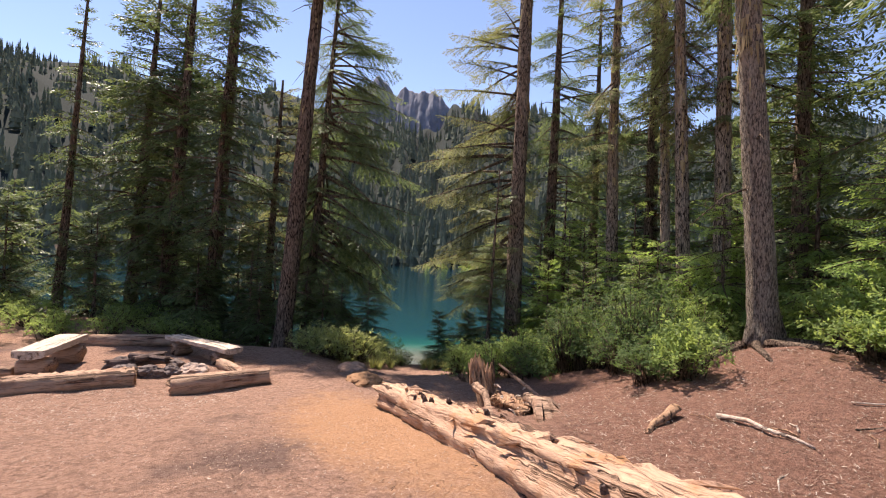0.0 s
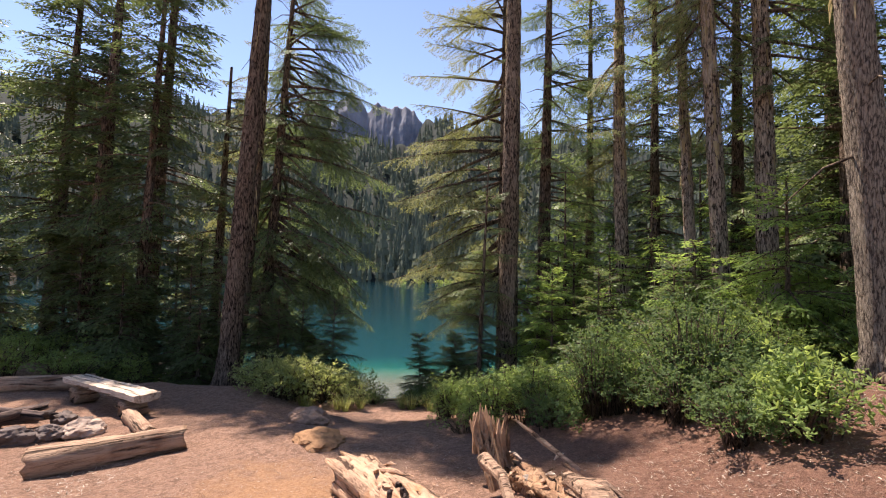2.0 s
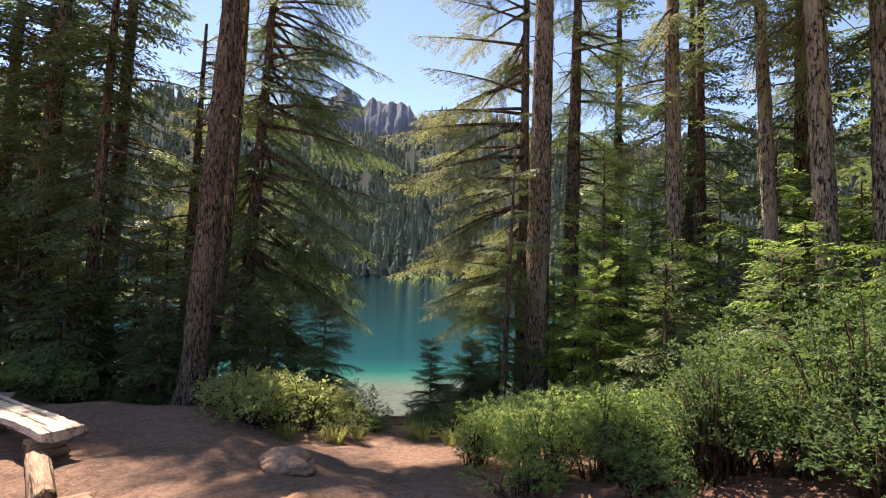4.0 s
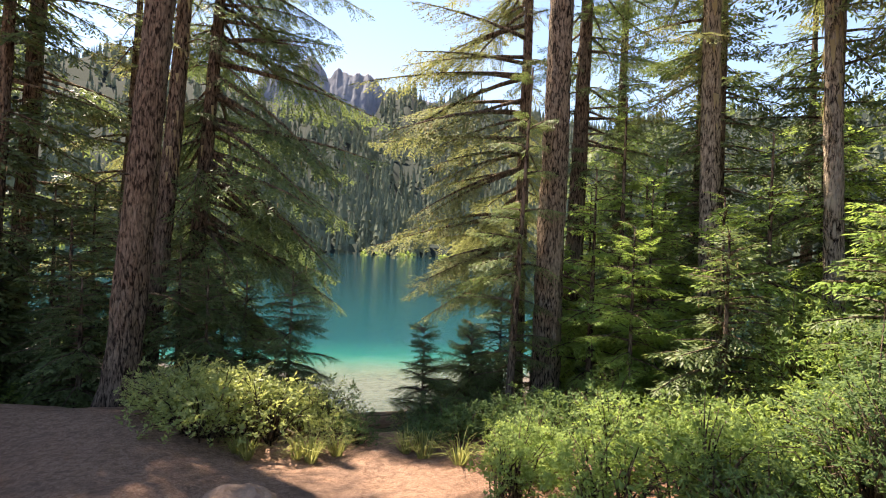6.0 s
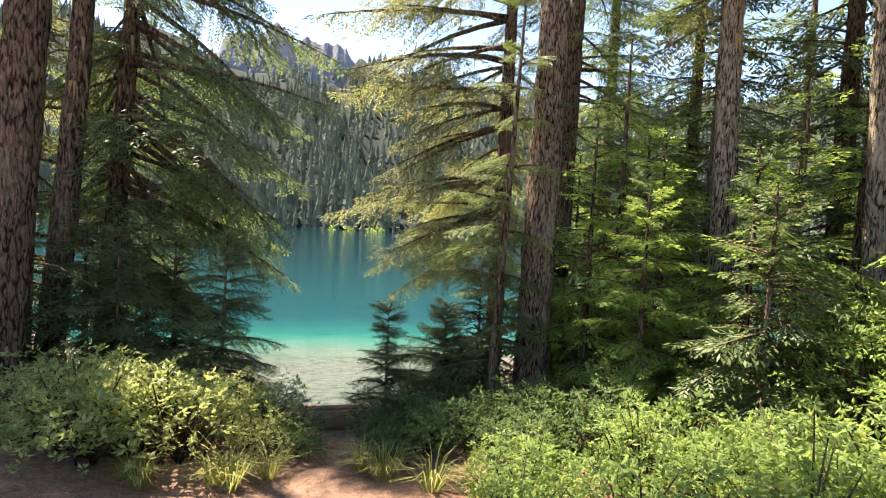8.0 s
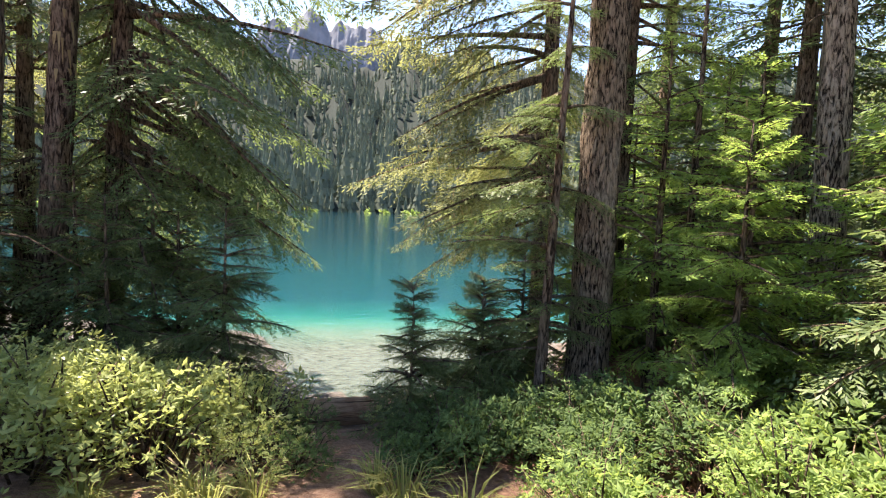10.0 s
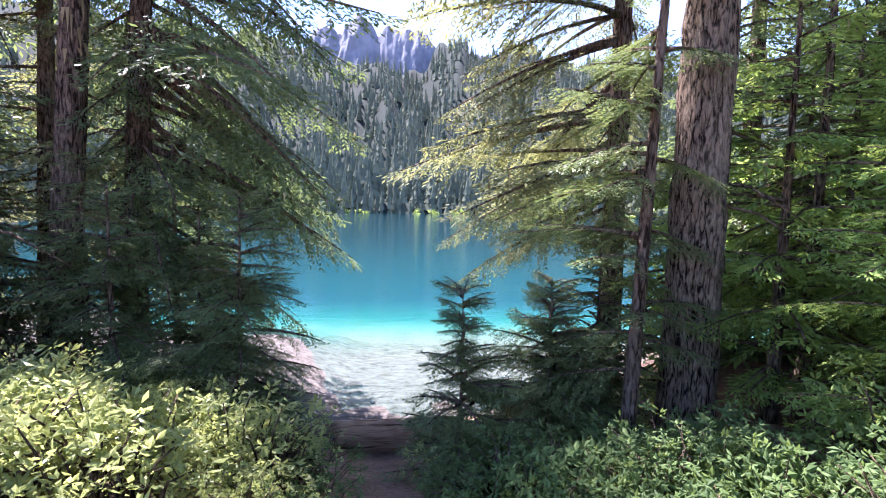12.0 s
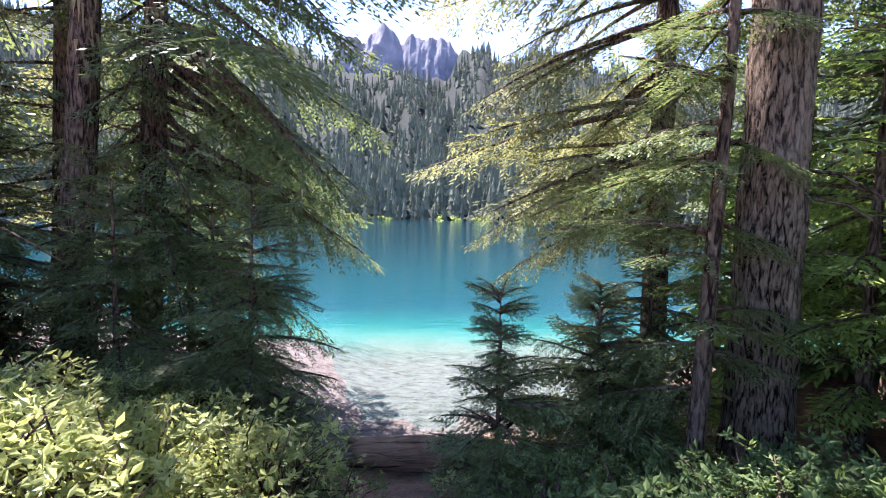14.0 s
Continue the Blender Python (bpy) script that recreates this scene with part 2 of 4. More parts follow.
def mesh_from(name, verts, faces, soft=True):
    """A mesh from arrays: verts (n, 3), faces a list of (m, k) arrays."""
    me = bpy.data.meshes.new(name)
    verts = np.asarray(verts, dtype=np.float32)
    faces = [np.asarray(f, dtype=np.int32) for f in (faces if isinstance(faces, list) else [faces]) if len(f)]
    sizes = np.concatenate([np.full(len(f), f.shape[1], dtype=np.int32) for f in faces])
    loops = np.concatenate([f.ravel() for f in faces])
    starts = np.concatenate([[0], np.cumsum(sizes)[:-1]]).astype(np.int32)
    me.vertices.add(len(verts))
    me.vertices.foreach_set("co", verts.ravel())
    me.loops.add(len(loops))
    me.loops.foreach_set("vertex_index", loops)
    me.polygons.add(len(sizes))
    me.polygons.foreach_set("loop_start", starts)
    me.polygons.foreach_set("use_smooth", np.full(len(sizes), soft))
    me.update(calc_edges=True)
    me.validate()
    return me


def piece(name, me, material, parent=None, label=""):
    """One mesh object, as a thing or as a part of one."""
    if not me.materials:
        me.materials.append(material)
    ob = new(name, me)
    if parent:
        ob.parent = parent
    return tagged(ob, label)


def rotation(rx, ry, rz):
    return np.array(Euler((rx, ry, rz)).to_matrix())


class Heap:
    """Collects pieces of geometry to be joined."""

    def __init__(self):
        self.v, self.f, self.n = [], {}, 0

    def add(self, verts, faces):
        for f in faces if isinstance(faces, list) else [faces]:
            self.f.setdefault(f.shape[1], []).append(f + self.n)
        self.v.append(verts)
        self.n += len(verts)

    def mesh(self, name, soft=True):
        return mesh_from(name, np.concatenate(self.v), [np.concatenate(f) for f in self.f.values()], soft)


def tube(points, radii, sides=8, wobble=0.0, rng=RNG, close=True):
    """A tapered tube along points."""
    points, radii = np.asarray(points, float), np.asarray(radii, float)
    tang = np.gradient(points, axis=0)
    tang /= np.linalg.norm(tang, axis=1)[:, None] + 1e-9
    up = np.array([0.13, 0.21, 1.0]) if abs(tang[0][2]) < 0.8 else np.array([1.0, 0.17, 0.1])
    one = np.cross(tang, up)
    one /= np.linalg.norm(one, axis=1)[:, None]
    two = np.cross(tang, one)
    ang = np.linspace(0, 2 * np.pi, sides, endpoint=False)
    r = radii[:, None] * (1 + wobble * rng.normal(size=(len(points), sides)))
    ring = points[:, None] + r[..., None] * (np.cos(ang)[None, :, None] * one[:, None] + np.sin(ang)[None, :, None] * two[:, None])
    v = ring.reshape(-1, 3)
    i = np.arange(len(points) - 1)[:, None] * sides
    j = np.arange(sides)[None]
    k = (j + 1) % sides
    quads = np.stack([i + j, i + k, i + sides + k, i + sides + j], -1).reshape(-1, 4)
    faces = [quads]
    if close:
        n = len(v)
        v = np.concatenate([v, points[:1], points[-1:]])
        j, k = np.arange(sides), (np.arange(sides) + 1) % sides
        last = (len(points) - 1) * sides
        faces.append(np.concatenate([np.stack([k, j, np.full(sides, n)], -1), np.stack([last + j, last + k, np.full(sides, n + 1)], -1)]))
    return v, faces


# ---- the lie of the land ----
LAKE = -1.4


def shore_line(x):
    """Where the bank meets the beach, ahead of the camp."""
    return 11.6 + 2.2 * smooth(-5.0, -9.0, x) + 9 * smooth(-6, -30, x) + 3.0 * smooth(1.6, 3.6, x) + 14 * smooth(6, 40, x)


def land(x, y):
    x, y = np.asarray(x, float), np.asarray(y, float)
    d = y - shore_line(x)
    z = 0.55 - 0.34 * smooth(2.0, 6.5, y) - 0.42 * smooth(6.5, 10.2, y) * (1 - 0.8 * smooth(-1.2, -3.0, x)) - 0.85 * smooth(-1.8, 1.3, d)
    z = z - 0.34 * smooth(1.3, 2.6, d) - 0.42 * smooth(2.6, 8.0, d) - 6.5 * smooth(7.0, 17.0, d)
    z = z + 0.95 * np.exp(-((x - 4.6) ** 2 + (y - 5.2) ** 2) / 6.5) + 0.35 * smooth(6, 14, x) * smooth(14, 6, y)
    z = z - 0.14 * smooth(-1.0, -4.0, x) * smooth(12, 9, y) + 0.25 * smooth(-7, -14, x) * smooth(14, 8, y)
    z = z + 0.03 * np.sin(1.9 * x + 0.8 * np.sin(1.3 * y)) * np.sin(1.6 * y + 0.5) * smooth(14, 11, y) + 0.014 * np.sin(5.3 * x + 1.1 * y) * np.sin(4.7 * y - 1.7 * x)
    # the far side of the lake
    r, az = np.hypot(x, y), np.degrees(np.arctan2(x, y))
    crest = 15.6 - 0.6 * smooth(-15, -30, az) - 3.0 * smooth(5, 24, az) + 0.35 * np.sin(az * 0.9) + 0.25 * np.sin(az * 2.3 + 1)
    crest = crest - 1.8 * smooth(-17, -12, az) * smooth(1.5, -2, az)
    hill = np.where(y > 60, 1.0, 0.0) * (smooth(152, 164, r) * 9.5 + smooth(160, 700, r) ** 1.0 * np.tan(np.radians(crest)) * 680)
    hill = hill + smooth(170, 300, r) * np.where(y > 60, 1.0, 0.0) * (6 * np.sin(az * 0.7 + r * 0.012) + 4 * np.sin(az * 1.9 - r * 0.02))
    # ground behind and to the sides
    away = smooth(25, 60, np.abs(x)) * smooth(70, 40, y) * 5.5 + smooth(-12, -60, y) * 2.0
    return z + hill + np.where(y < 70, away, 0)


def spaced(near, step, ends, grow=1.13):
    """Coordinates: even steps within near, growing steps out to the ends."""
    mid = np.arange(near[0], near[1] + step / 2, step)
    out = [mid]
    for sign, start, end in ((-1, near[0], ends[0]), (1, near[1], ends[1])):
        side, s, v = [], step, start
        while sign * (end - v) > 0:
            s = min(s * grow, 120.0)
            v += sign * s
            side.append(v)
        out = [side[::-1]] + out if sign < 0 else out + [side]
    return np.concatenate([np.asarray(o, float) for o in out])


gx, gy = spaced((-8, 7.5), 0.11, (-2600, 2600), 1.11), spaced((-1.5, 14.5), 0.11, (-2000, 3200), 1.075)
mx, my = np.meshgrid(gx, gy, indexing="ij")
mz = land(mx, my)
near = (np.abs(mx) < 12) & (my > -4) & (my < 14)
rough = np.array([noise.fractal(Vector((px * 1.7, py * 1.7, 0)), 0.8, 2.2, 4) if ok else 0.0 for px, py, ok in zip(mx.ravel(), my.ravel(), near.ravel())]).reshape(mx.shape)
mz = mz + 0.034 * rough
ids = np.arange(mx.size).reshape(mx.shape)
quads = np.stack([ids[:-1, :-1], ids[1:, :-1], ids[1:, 1:], ids[:-1, 1:]], -1).reshape(-1, 4)
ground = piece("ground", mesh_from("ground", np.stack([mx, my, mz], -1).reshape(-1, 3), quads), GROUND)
tagged(ground, "reddish brown packed dirt running down to pale sand", "ground", kind="structure")


def top(x, y):
    return float(land(x, y))


wx, wy = spaced((-20, 20), 2.0, (-900, 900), 1.2), spaced((12, 40), 2.0, (12, 330), 1.15)
wx, wy = np.meshgrid(wx, wy, indexing="ij")
ids = np.arange(wx.size).reshape(wx.shape)
quads = np.stack([ids[:-1, :-1], ids[1:, :-1], ids[1:, 1:], ids[:-1, 1:]], -1).reshape(-1, 4)
water = piece("water", mesh_from("water", np.stack([wx, wy, np.full(wx.shape, LAKE)], -1).reshape(-1, 3), quads), WATER)
tagged(water, "clear lake, turquoise over sand and deep blue beyond", "lake", kind="structure")
water.visible_shadow = False


def crags():
    """The rock towers on the far crest."""
    u = np.linspace(-235, 85, 300)
    across = (-240, -205, -168, -160, -146, -134, -127, -122, -116, -108, -101, -97, -92, -85, -78, -75, -71, -65, -62, -56, -50, -44, -41, -37, -31, -18, -10, -4, 4, 31, 90)
    heights = (190, 198, 202, 224, 232, 230, 223, 222, 232, 240, 248, 249, 243, 238, 229, 221, 223, 234, 236, 232, 231, 227, 226, 231, 230, 229, 224, 214, 206, 203, 196)
    crest = np.interp(u, across, heights)
    crest = crest + np.array([2.6 * noise.fractal(Vector((p * 0.16, 3.0, 0)), 0.7, 2.1, 4) for p in u])
    v = np.linspace(0, 1, 60)
    uu, vv = np.meshgrid(u, v, indexing="ij")
    z = 120 + vv * (crest[:, None] - 120)
    y = 655 + 45 * vv ** 1.5
    crag = np.array([noise.ridged_multi_fractal(Vector((a * 0.06, b * 0.016, 1.7)), 0.9, 2.2, 5, 1.0, 2.0) for a, b in zip(uu.ravel(), z.ravel())]).reshape(uu.shape)
    y = y - 4 * crag
    fu, fv = uu, z
    vertsf = np.stack([fu, y, fv], -1)
    backs = np.stack([u, np.full_like(u, 760.0), np.full_like(u, 120.0)], -1)[:, None]
    allv = np.concatenate([vertsf, backs], 1)
    ids = np.arange(allv.shape[0] * allv.shape[1]).reshape(allv.shape[:2])
    q = np.stack([ids[:-1, :-1], ids[1:, :-1], ids[1:, 1:], ids[:-1, 1:]], -1).reshape(-1, 4)
    ob = piece("rock_peak", mesh_from("rock_peak", allv.reshape(-1, 3), q, True), HAZY_CRAG)
    tagged(ob, "jagged grey rock towers above the wooded slope, tinted blue for haze", "mountain", kind="structure")


crags()


def far_woods():
    """Conifers on the far slope, thousands of them, in one mesh."""
    rng = np.random.default_rng(11)
    heap = Heap()
    tiers, sides = 6, 5
    shapes = []
    for s in range(8):
        v, f = [], []
        for k in range(tiers):
            low, high = 0.01 + k / tiers * 0.90, 0.01 + (k + 1.7) / tiers * 0.90
            ang = np.linspace(0, 2 * np.pi, sides, endpoint=False) + rng.uniform(0, 1)
            rad = 0.17 * (1 - 0.93 * k / tiers) * rng.uniform(0.6, 1.3, sides)
            base = len(v)
            v += [(math.cos(a) * r, math.sin(a) * r, low + rng.uniform(-0.03, 0.03)) for a, r in zip(ang, rad)]
            v.append((rng.uniform(-0.01, 0.01), 0, min(high, 1.0)))
            f += [(base + j, base + (j + 1) % sides, base + sides) for j in range(sides)]
        shapes.append((np.array(v), np.array(f)))
    spots = []
    for band, (r0, r1, count, high) in enumerate(((152.5, 166, 420, 14), (165, 260, 1150, 17), (250, 420, 2300, 16), (400, 700, 4600, 15))):
        r = np.sqrt(rng.uniform(r0 ** 2, r1 ** 2, count))
        az = rng.uniform(-56, 62, count)
        spots += [(p, q, high) for p, q in zip(r, az)]
    for r, az, high in spots:
        x, y = r * math.sin(math.radians(az)), r * math.cos(math.radians(az))
        if r > 540 and -19 < az < 1.5:
            continue
        v, f = shapes[rng.integers(8)]
        h = high * rng.uniform(0.45, 1.2) * (0.75 if r > 600 else 1.0)
        turn = rng.uniform(0, 6.28)
        c, s = math.cos(turn), math.sin(turn)
        w = h * rng.uniform(0.75, 1.15)
        p = np.stack([w * (c * v[:, 0] - s * v[:, 1]) + x, w * (s * v[:, 0] + c * v[:, 1]) + y, h * v[:, 2] + top(x, y) - 0.8], -1)
        heap.add(p, f)
    ob = piece("distant_forest", heap.mesh("distant_forest", False), HAZY_FARWOOD)
    tagged(ob, "conifers covering the far slope, paled in colour for haze", "forest", kind="stuff")


far_woods()


def far_shore_shrubs():
    """Low bright scrub along the opposite waterline."""
    rng = np.random.default_rng(12)
    heap = Heap()
    for _ in range(110):
        r, az = rng.uniform(151.5, 156), radians(rng.uniform(-50, 55))
        if rng.uniform() > 0.5 + 0.5 * math.sin(az * 23):
            continue
        x, y = r * math.sin(az), r * math.cos(az)
        size = rng.uniform(0.5, 1.4)
        for _ in range(26):
            d = rng.normal(size=3)
            d /= np.linalg.norm(d)
            p = np.array([x, y, max(top(x, y), LAKE) + 0.35 * size]) + d * size * (1.0, 1.0, 0.6) * rng.uniform(0.5, 1)
            heap.add(p + rng.normal(size=(4, 3)) * 0.28 * size, np.array([[0, 1, 2, 3]]))
    ob = piece("far_shore_shrubs", heap.mesh("far_shore_shrubs", False), SHRUB)
    tagged(ob, "bright scrub along the opposite shore", "shrub", kind="stuff")


far_shore_shrubs()

# ---- conifers ----


def bough(length, leaf, width, droop, spread, rng, beard=0.0):
    """A flat spray: stem along x, twigs to both sides, each set with needle tufts. Returns leaves, stem and lichen."""
    leaves, lichen = [], []
    count = max(5, int(length * (1.0 if length < 1.3 else 0.72) / (leaf * 0.95)))
    bend = rng.uniform(-0.12, 0.12)
    bare = 0.10 if length < 1.3 else 0.34

    def at(s):
        return np.array([length * s * 0.97, length * bend * s * s, length * (0.10 * s - droop * s * s)])

    def tuft(p, d, size):
        side = np.cross(d, (0, 0, 1.0))
        side = side / (np.linalg.norm(side) + 1e-6) + np.array([0, 0, rng.uniform(-0.5, 0.5)])
        tip = p + d * size
        mid = p + d * size * 0.45
        leaves.append((p, mid + side * width, tip, mid - side * width))

    for i in range(count):
        s = bare + (1 - bare) * (i + rng.uniform(-0.3, 0.3)) / count
        root = at(s)
        reach = spread * length * (1.02 - s) ** 0.8 * min(1.0, 0.45 + 2.2 * s) * rng.uniform(0.65, 1.15) + leaf * 0.6
        for sign in (-1, 1):
            ang = radians(rng.uniform(42, 66))
            d = np.array([math.cos(ang), sign * math.sin(ang), rng.uniform(-0.55, -0.05)])
            d /= np.linalg.norm(d)
            steps = max(1, int(reach / (leaf * 0.55)))
            for j in range(steps):
                q = root + d * reach * (j + 0.3) / steps + np.array([0, 0, -0.22 * reach * (j / steps) ** 2])
                for turn in (-1, 1):
                    a2 = turn * radians(rng.uniform(22, 52))
                    c, sn = math.cos(a2), math.sin(a2)
                    dd = np.array([c * d[0] - sn * d[1], sn * d[0] + c * d[1], d[2] + rng.uniform(-0.2, 0.15)])
                    tuft(q, dd, leaf * rng.uniform(0.7, 1.15))
            tuft(root + d * reach, d, leaf)
            if rng.uniform() < beard:
                hang = leaf * rng.uniform(0.6, 1.5)
                p = root + d * reach * rng.uniform(0.2, 0.9)
                side = np.array([rng.uniform(-1, 1), rng.uniform(-1, 1), 0]) * width * 0.9
                lichen.append((p - side, p + side, p + side * 0.6 + (0, 0, -hang * 0.6), p + np.array([side[1], side[0], -hang])))
    tuft(at(1.0), np.array([1.0, 0, -0.3]), leaf)
    stem = tube([at(s) for s in np.linspace(0, 0.95, 6)], np.linspace(0.010 + 0.012 * length, 0.004, 6), 3 if length < 1.3 else 5)
    pack = lambda quads: np.array(quads, float).reshape(-1, 3) if quads else np.zeros((0, 3))
    return pack(leaves), stem, pack(lichen)


def bough_set(leaf, width, seed, beard=0.0, spread=0.42):
    rng = np.random.default_rng(seed)
    return {size: [bough(size, leaf, width, rng.uniform(0.10, 0.30), spread, rng, beard) for _ in range(3)] for size in (0.35, 0.6, 1.0, 1.6, 2.3)}


SETS = {"near": bough_set(0.032, 0.0050, 1, 0.04, 0.46), "mid": bough_set(0.072, 0.0100, 2, 0.06), "coarse": bough_set(0.11, 0.0155, 3, 0.05), "deep": bough_set(0.145, 0.022, 6, 0.0), "beard": bough_set(0.078, 0.0105, 4, 0.55)}


def conifer(name, label, x, y, height, trunk, crown, reach, count, kind="mid", lean=(0.0, 0.0), material=None, bark=None, favour=None, seed=0, tilt=(-24, 4), taper=0.8, full=0.55, group="", stubs=0, moss=0, curve=0.0, base=None, thin=(99, 1)):
    """A conifer: a tapered trunk, limbs, a crown of sprays and hanging lichen. crown: heights where it starts and ends; favour: (azimuth, strength) of the fuller side;
    thin: a height, and the share of boughs kept above it."""
    rng = np.random.default_rng(100 + seed)
    z0 = top(x, y) if base is None else base
    thing = new(name)
    thing.location = (x, y, z0)
    rings = max(14, int(height * 6))
    s = np.linspace(0, 1, rings)

    def axis(h):
        k = h / height
        return np.array([lean[0] * h + curve * math.sin(k * 3.1) * 0.5, lean[1] * h, h])

    pts = np.array([axis(k * height) for k in s])
    pts[0][2] -= 0.15
    flare = 1 + 0.5 * np.exp(-s * height / 0.18)
    radii = trunk * (1 - taper * s) * flare
    sides = 30 if trunk > 0.1 else 8
    v, f = tube(pts, radii, sides, 0.0, rng)
    ang = np.arctan2(v[:, 1] - np.interp(v[:, 2], pts[:, 2], pts[:, 1]), v[:, 0] - np.interp(v[:, 2], pts[:, 2], pts[:, 0]))
    ridge = 0.035 * np.sin(5 * ang + 2 * np.sin(v[:, 2] * 1.3)) + 0.02 * np.sin(15 * ang + 1.5 * np.sin(v[:, 2] * 2.1)) + 0.04 * rng.normal(size=len(v)) + 0.13 * np.sin(5 * ang + seed) * np.exp(-v[:, 2] / 0.3)
    mid = np.stack([np.interp(v[:, 2], pts[:, 2], pts[:, 0]), np.interp(v[:, 2], pts[:, 2], pts[:, 1]), v[:, 2]], -1)
    v = mid + (v - mid) * (1 + ridge[:, None])
    piece("trunk", mesh_from("trunk", v, f), bark or BARK, thing)
    leaves, limbs, lichen = Heap(), Heap(), Heap()
    sizes = sorted(SETS[kind])
    tiers = max(4, count // 6)
    for i in range(count):
        k = min(1.0, (int(i / count * tiers) + 0.5 + 0.28 * rng.normal()) / tiers)
        k = max(0.0, k)
        h = crown[0] + (crown[1] - crown[0]) * k
        az = rng.uniform(0, 2 * math.pi)
        if h > thin[0] and rng.uniform() > thin[1]:
            continue
        strength = 1.0
        if favour:
            strength = 1.0 + favour[1] * math.cos(az - radians(favour[0]))
            if rng.uniform() > strength:
                continue
            strength = min(1.25, max(0.45, strength))
        taper_at = min(1.0, (1 - k) ** full + 0.04) * min(1.0, 0.65 + 1.6 * k)
        length = max(0.22, reach * taper_at * rng.uniform(0.6, 1.1) * strength)
        size = min(sizes, key=lambda q: abs(math.log(q / length)))
        lv, (sv, sf), bv = SETS[kind][size][rng.integers(3)]
        grow = length / size
        pitch = radians(rng.uniform(*tilt) + 34 * (k ** 2.5))
        m = rotation(rng.uniform(-0.3, 0.3), -pitch, az) * grow
        at = axis(h)
        p = lv @ m.T + at
        leaves.add(p, np.arange(len(p)).reshape(-1, 4))
        limbs.add(sv @ m.T + at, sf)
        if len(bv):
            q = bv.reshape(-1, 4, 3)
            tie = (q[:, :1] + q[:, 1:2]) / 2
            p = (tie @ m.T + (q - tie) @ rotation(0, 0, az).T * grow + at).reshape(-1, 3)
            lichen.add(p, np.arange(len(p)).reshape(-1, 4))
    for i in range(stubs):
        h = rng.uniform(0.8, height * 0.9)
        az, length = rng.uniform(0, 2 * math.pi), rng.uniform(0.12, 0.9)
        at = axis(h)
        d = np.array([math.cos(az), math.sin(az), rng.uniform(-0.5, 0.1)])
        bow = np.array([0, 0, -0.25 * length])
        limbs.add(*tube([at, at + d * length * 0.5, at + d * length + bow], [0.016, 0.010, 0.004], 4))
    for i in range(moss):
        h = rng.uniform(0.35, 1.0) * height
        az, hang = rng.uniform(0, 2 * math.pi), rng.uniform(0.08, 0.30)
        r = trunk * (1 - taper * h / height) * 1.06
        p = axis(h) + np.array([math.cos(az) * r, math.sin(az) * r, 0])
        t = np.array([-math.sin(az), math.cos(az), 0]) * rng.uniform(0.008, 0.028)
        out = np.array([math.cos(az), math.sin(az), 0]) * 0.02
        lichen.add(np.array([p - t, p + t, p + t * 0.7 + out + (0, 0, -hang * 0.6), p + out - (0, 0, hang)]), np.array([[0, 1, 2, 3]]))
    if limbs.n:
        tagged(piece("branchwork", limbs.mesh("branchwork"), TWIG, thing), kind="stuff")
    if leaves.n:
        tagged(piece("crown", leaves.mesh("crown", False), material or FIR, thing), kind="stuff")
    if lichen.n:
        tagged(piece("hanging_lichen", lichen.mesh("hanging_lichen", False), BEARD, thing, "pale tan hanging lichen"), kind="stuff")
    return tagged(thing, label, "conifer", group)

# ---- the trees, by name of place ----
TALL = "tall conifer with rough brown bark on the lake bank"
MOSSED = "tall conifer with pale lichen-streaked bark and bare lower trunk"
# its crown lies above the view, added to shade ground near the stump
conifer("tall_conifer", "tall conifer with dark furrowed bark beside the dirt clearing", -3.52, 11.3, 14.2, 0.2, (8.5, 14.1), 1.6, 95, "coarse", (0.058, 0.01), favour=(310, 0.4), seed=1, stubs=30, moss=60, taper=0.6, full=0.4)
conifer("tall_conifer", TALL, -4.02, 13.1, 9.6, 0.165, (5.2, 8.4), 0.9, 8, "beard", (0.05, 0.01), MOSSY, favour=(230, 0.6), seed=2, stubs=30, moss=140, curve=0.2, taper=0.6)
conifer("tall_conifer", "dark conifer with long drooping boughs over the water", -3.66, 13.8, 11.2, 0.16, (1.9, 11.0), 3.0, 230, "mid", (0.055, 0.0), favour=(36, 0.97), seed=3, stubs=60, tilt=(-40, -8), full=0.5, thin=(8.5, 0.8), moss=30)
# the high crown is out of view, put there only to cast shade
conifer("tall_conifer", "tall conifer with pale bark and a bare trunk beside the path", 1.88, 11.35, 16.2, 0.2, (12.4, 16.1), 1.9, 90, "coarse", (0.012, 0.01), favour=(185, 0.9), seed=4, bark=BARK_STREAK, stubs=34, moss=160, taper=0.6)
conifer("tall_conifer", "conifer hung with lichen, boughs reaching over the water", 2.2, 13.9, 12.5, 0.15, (2.5, 12.3), 2.9, 170, "beard", (0.0, 0.0), MOSSY, favour=(165, 0.97), seed=5, tilt=(-30, 2), full=0.5, thin=(6.0, 0.65))
conifer("tall_conifer", TALL, 3.15, 13.7, 12.0, 0.19, (2.6, 11.9), 1.8, 110, "mid", (0.015, 0.0), favour=(20, 0.6), seed=6, stubs=14, full=0.32)
conifer("tall_conifer", MOSSED, 4.25, 11.2, 11, 0.155, (4.6, 10.8), 1.4, 32, "beard", (0.0, 0.02), MOSSY, BARK_PALE, favour=(165, 0.9), seed=7, stubs=18, moss=160, curve=-0.25, tilt=(-38, -8), taper=0.6, full=0.35)
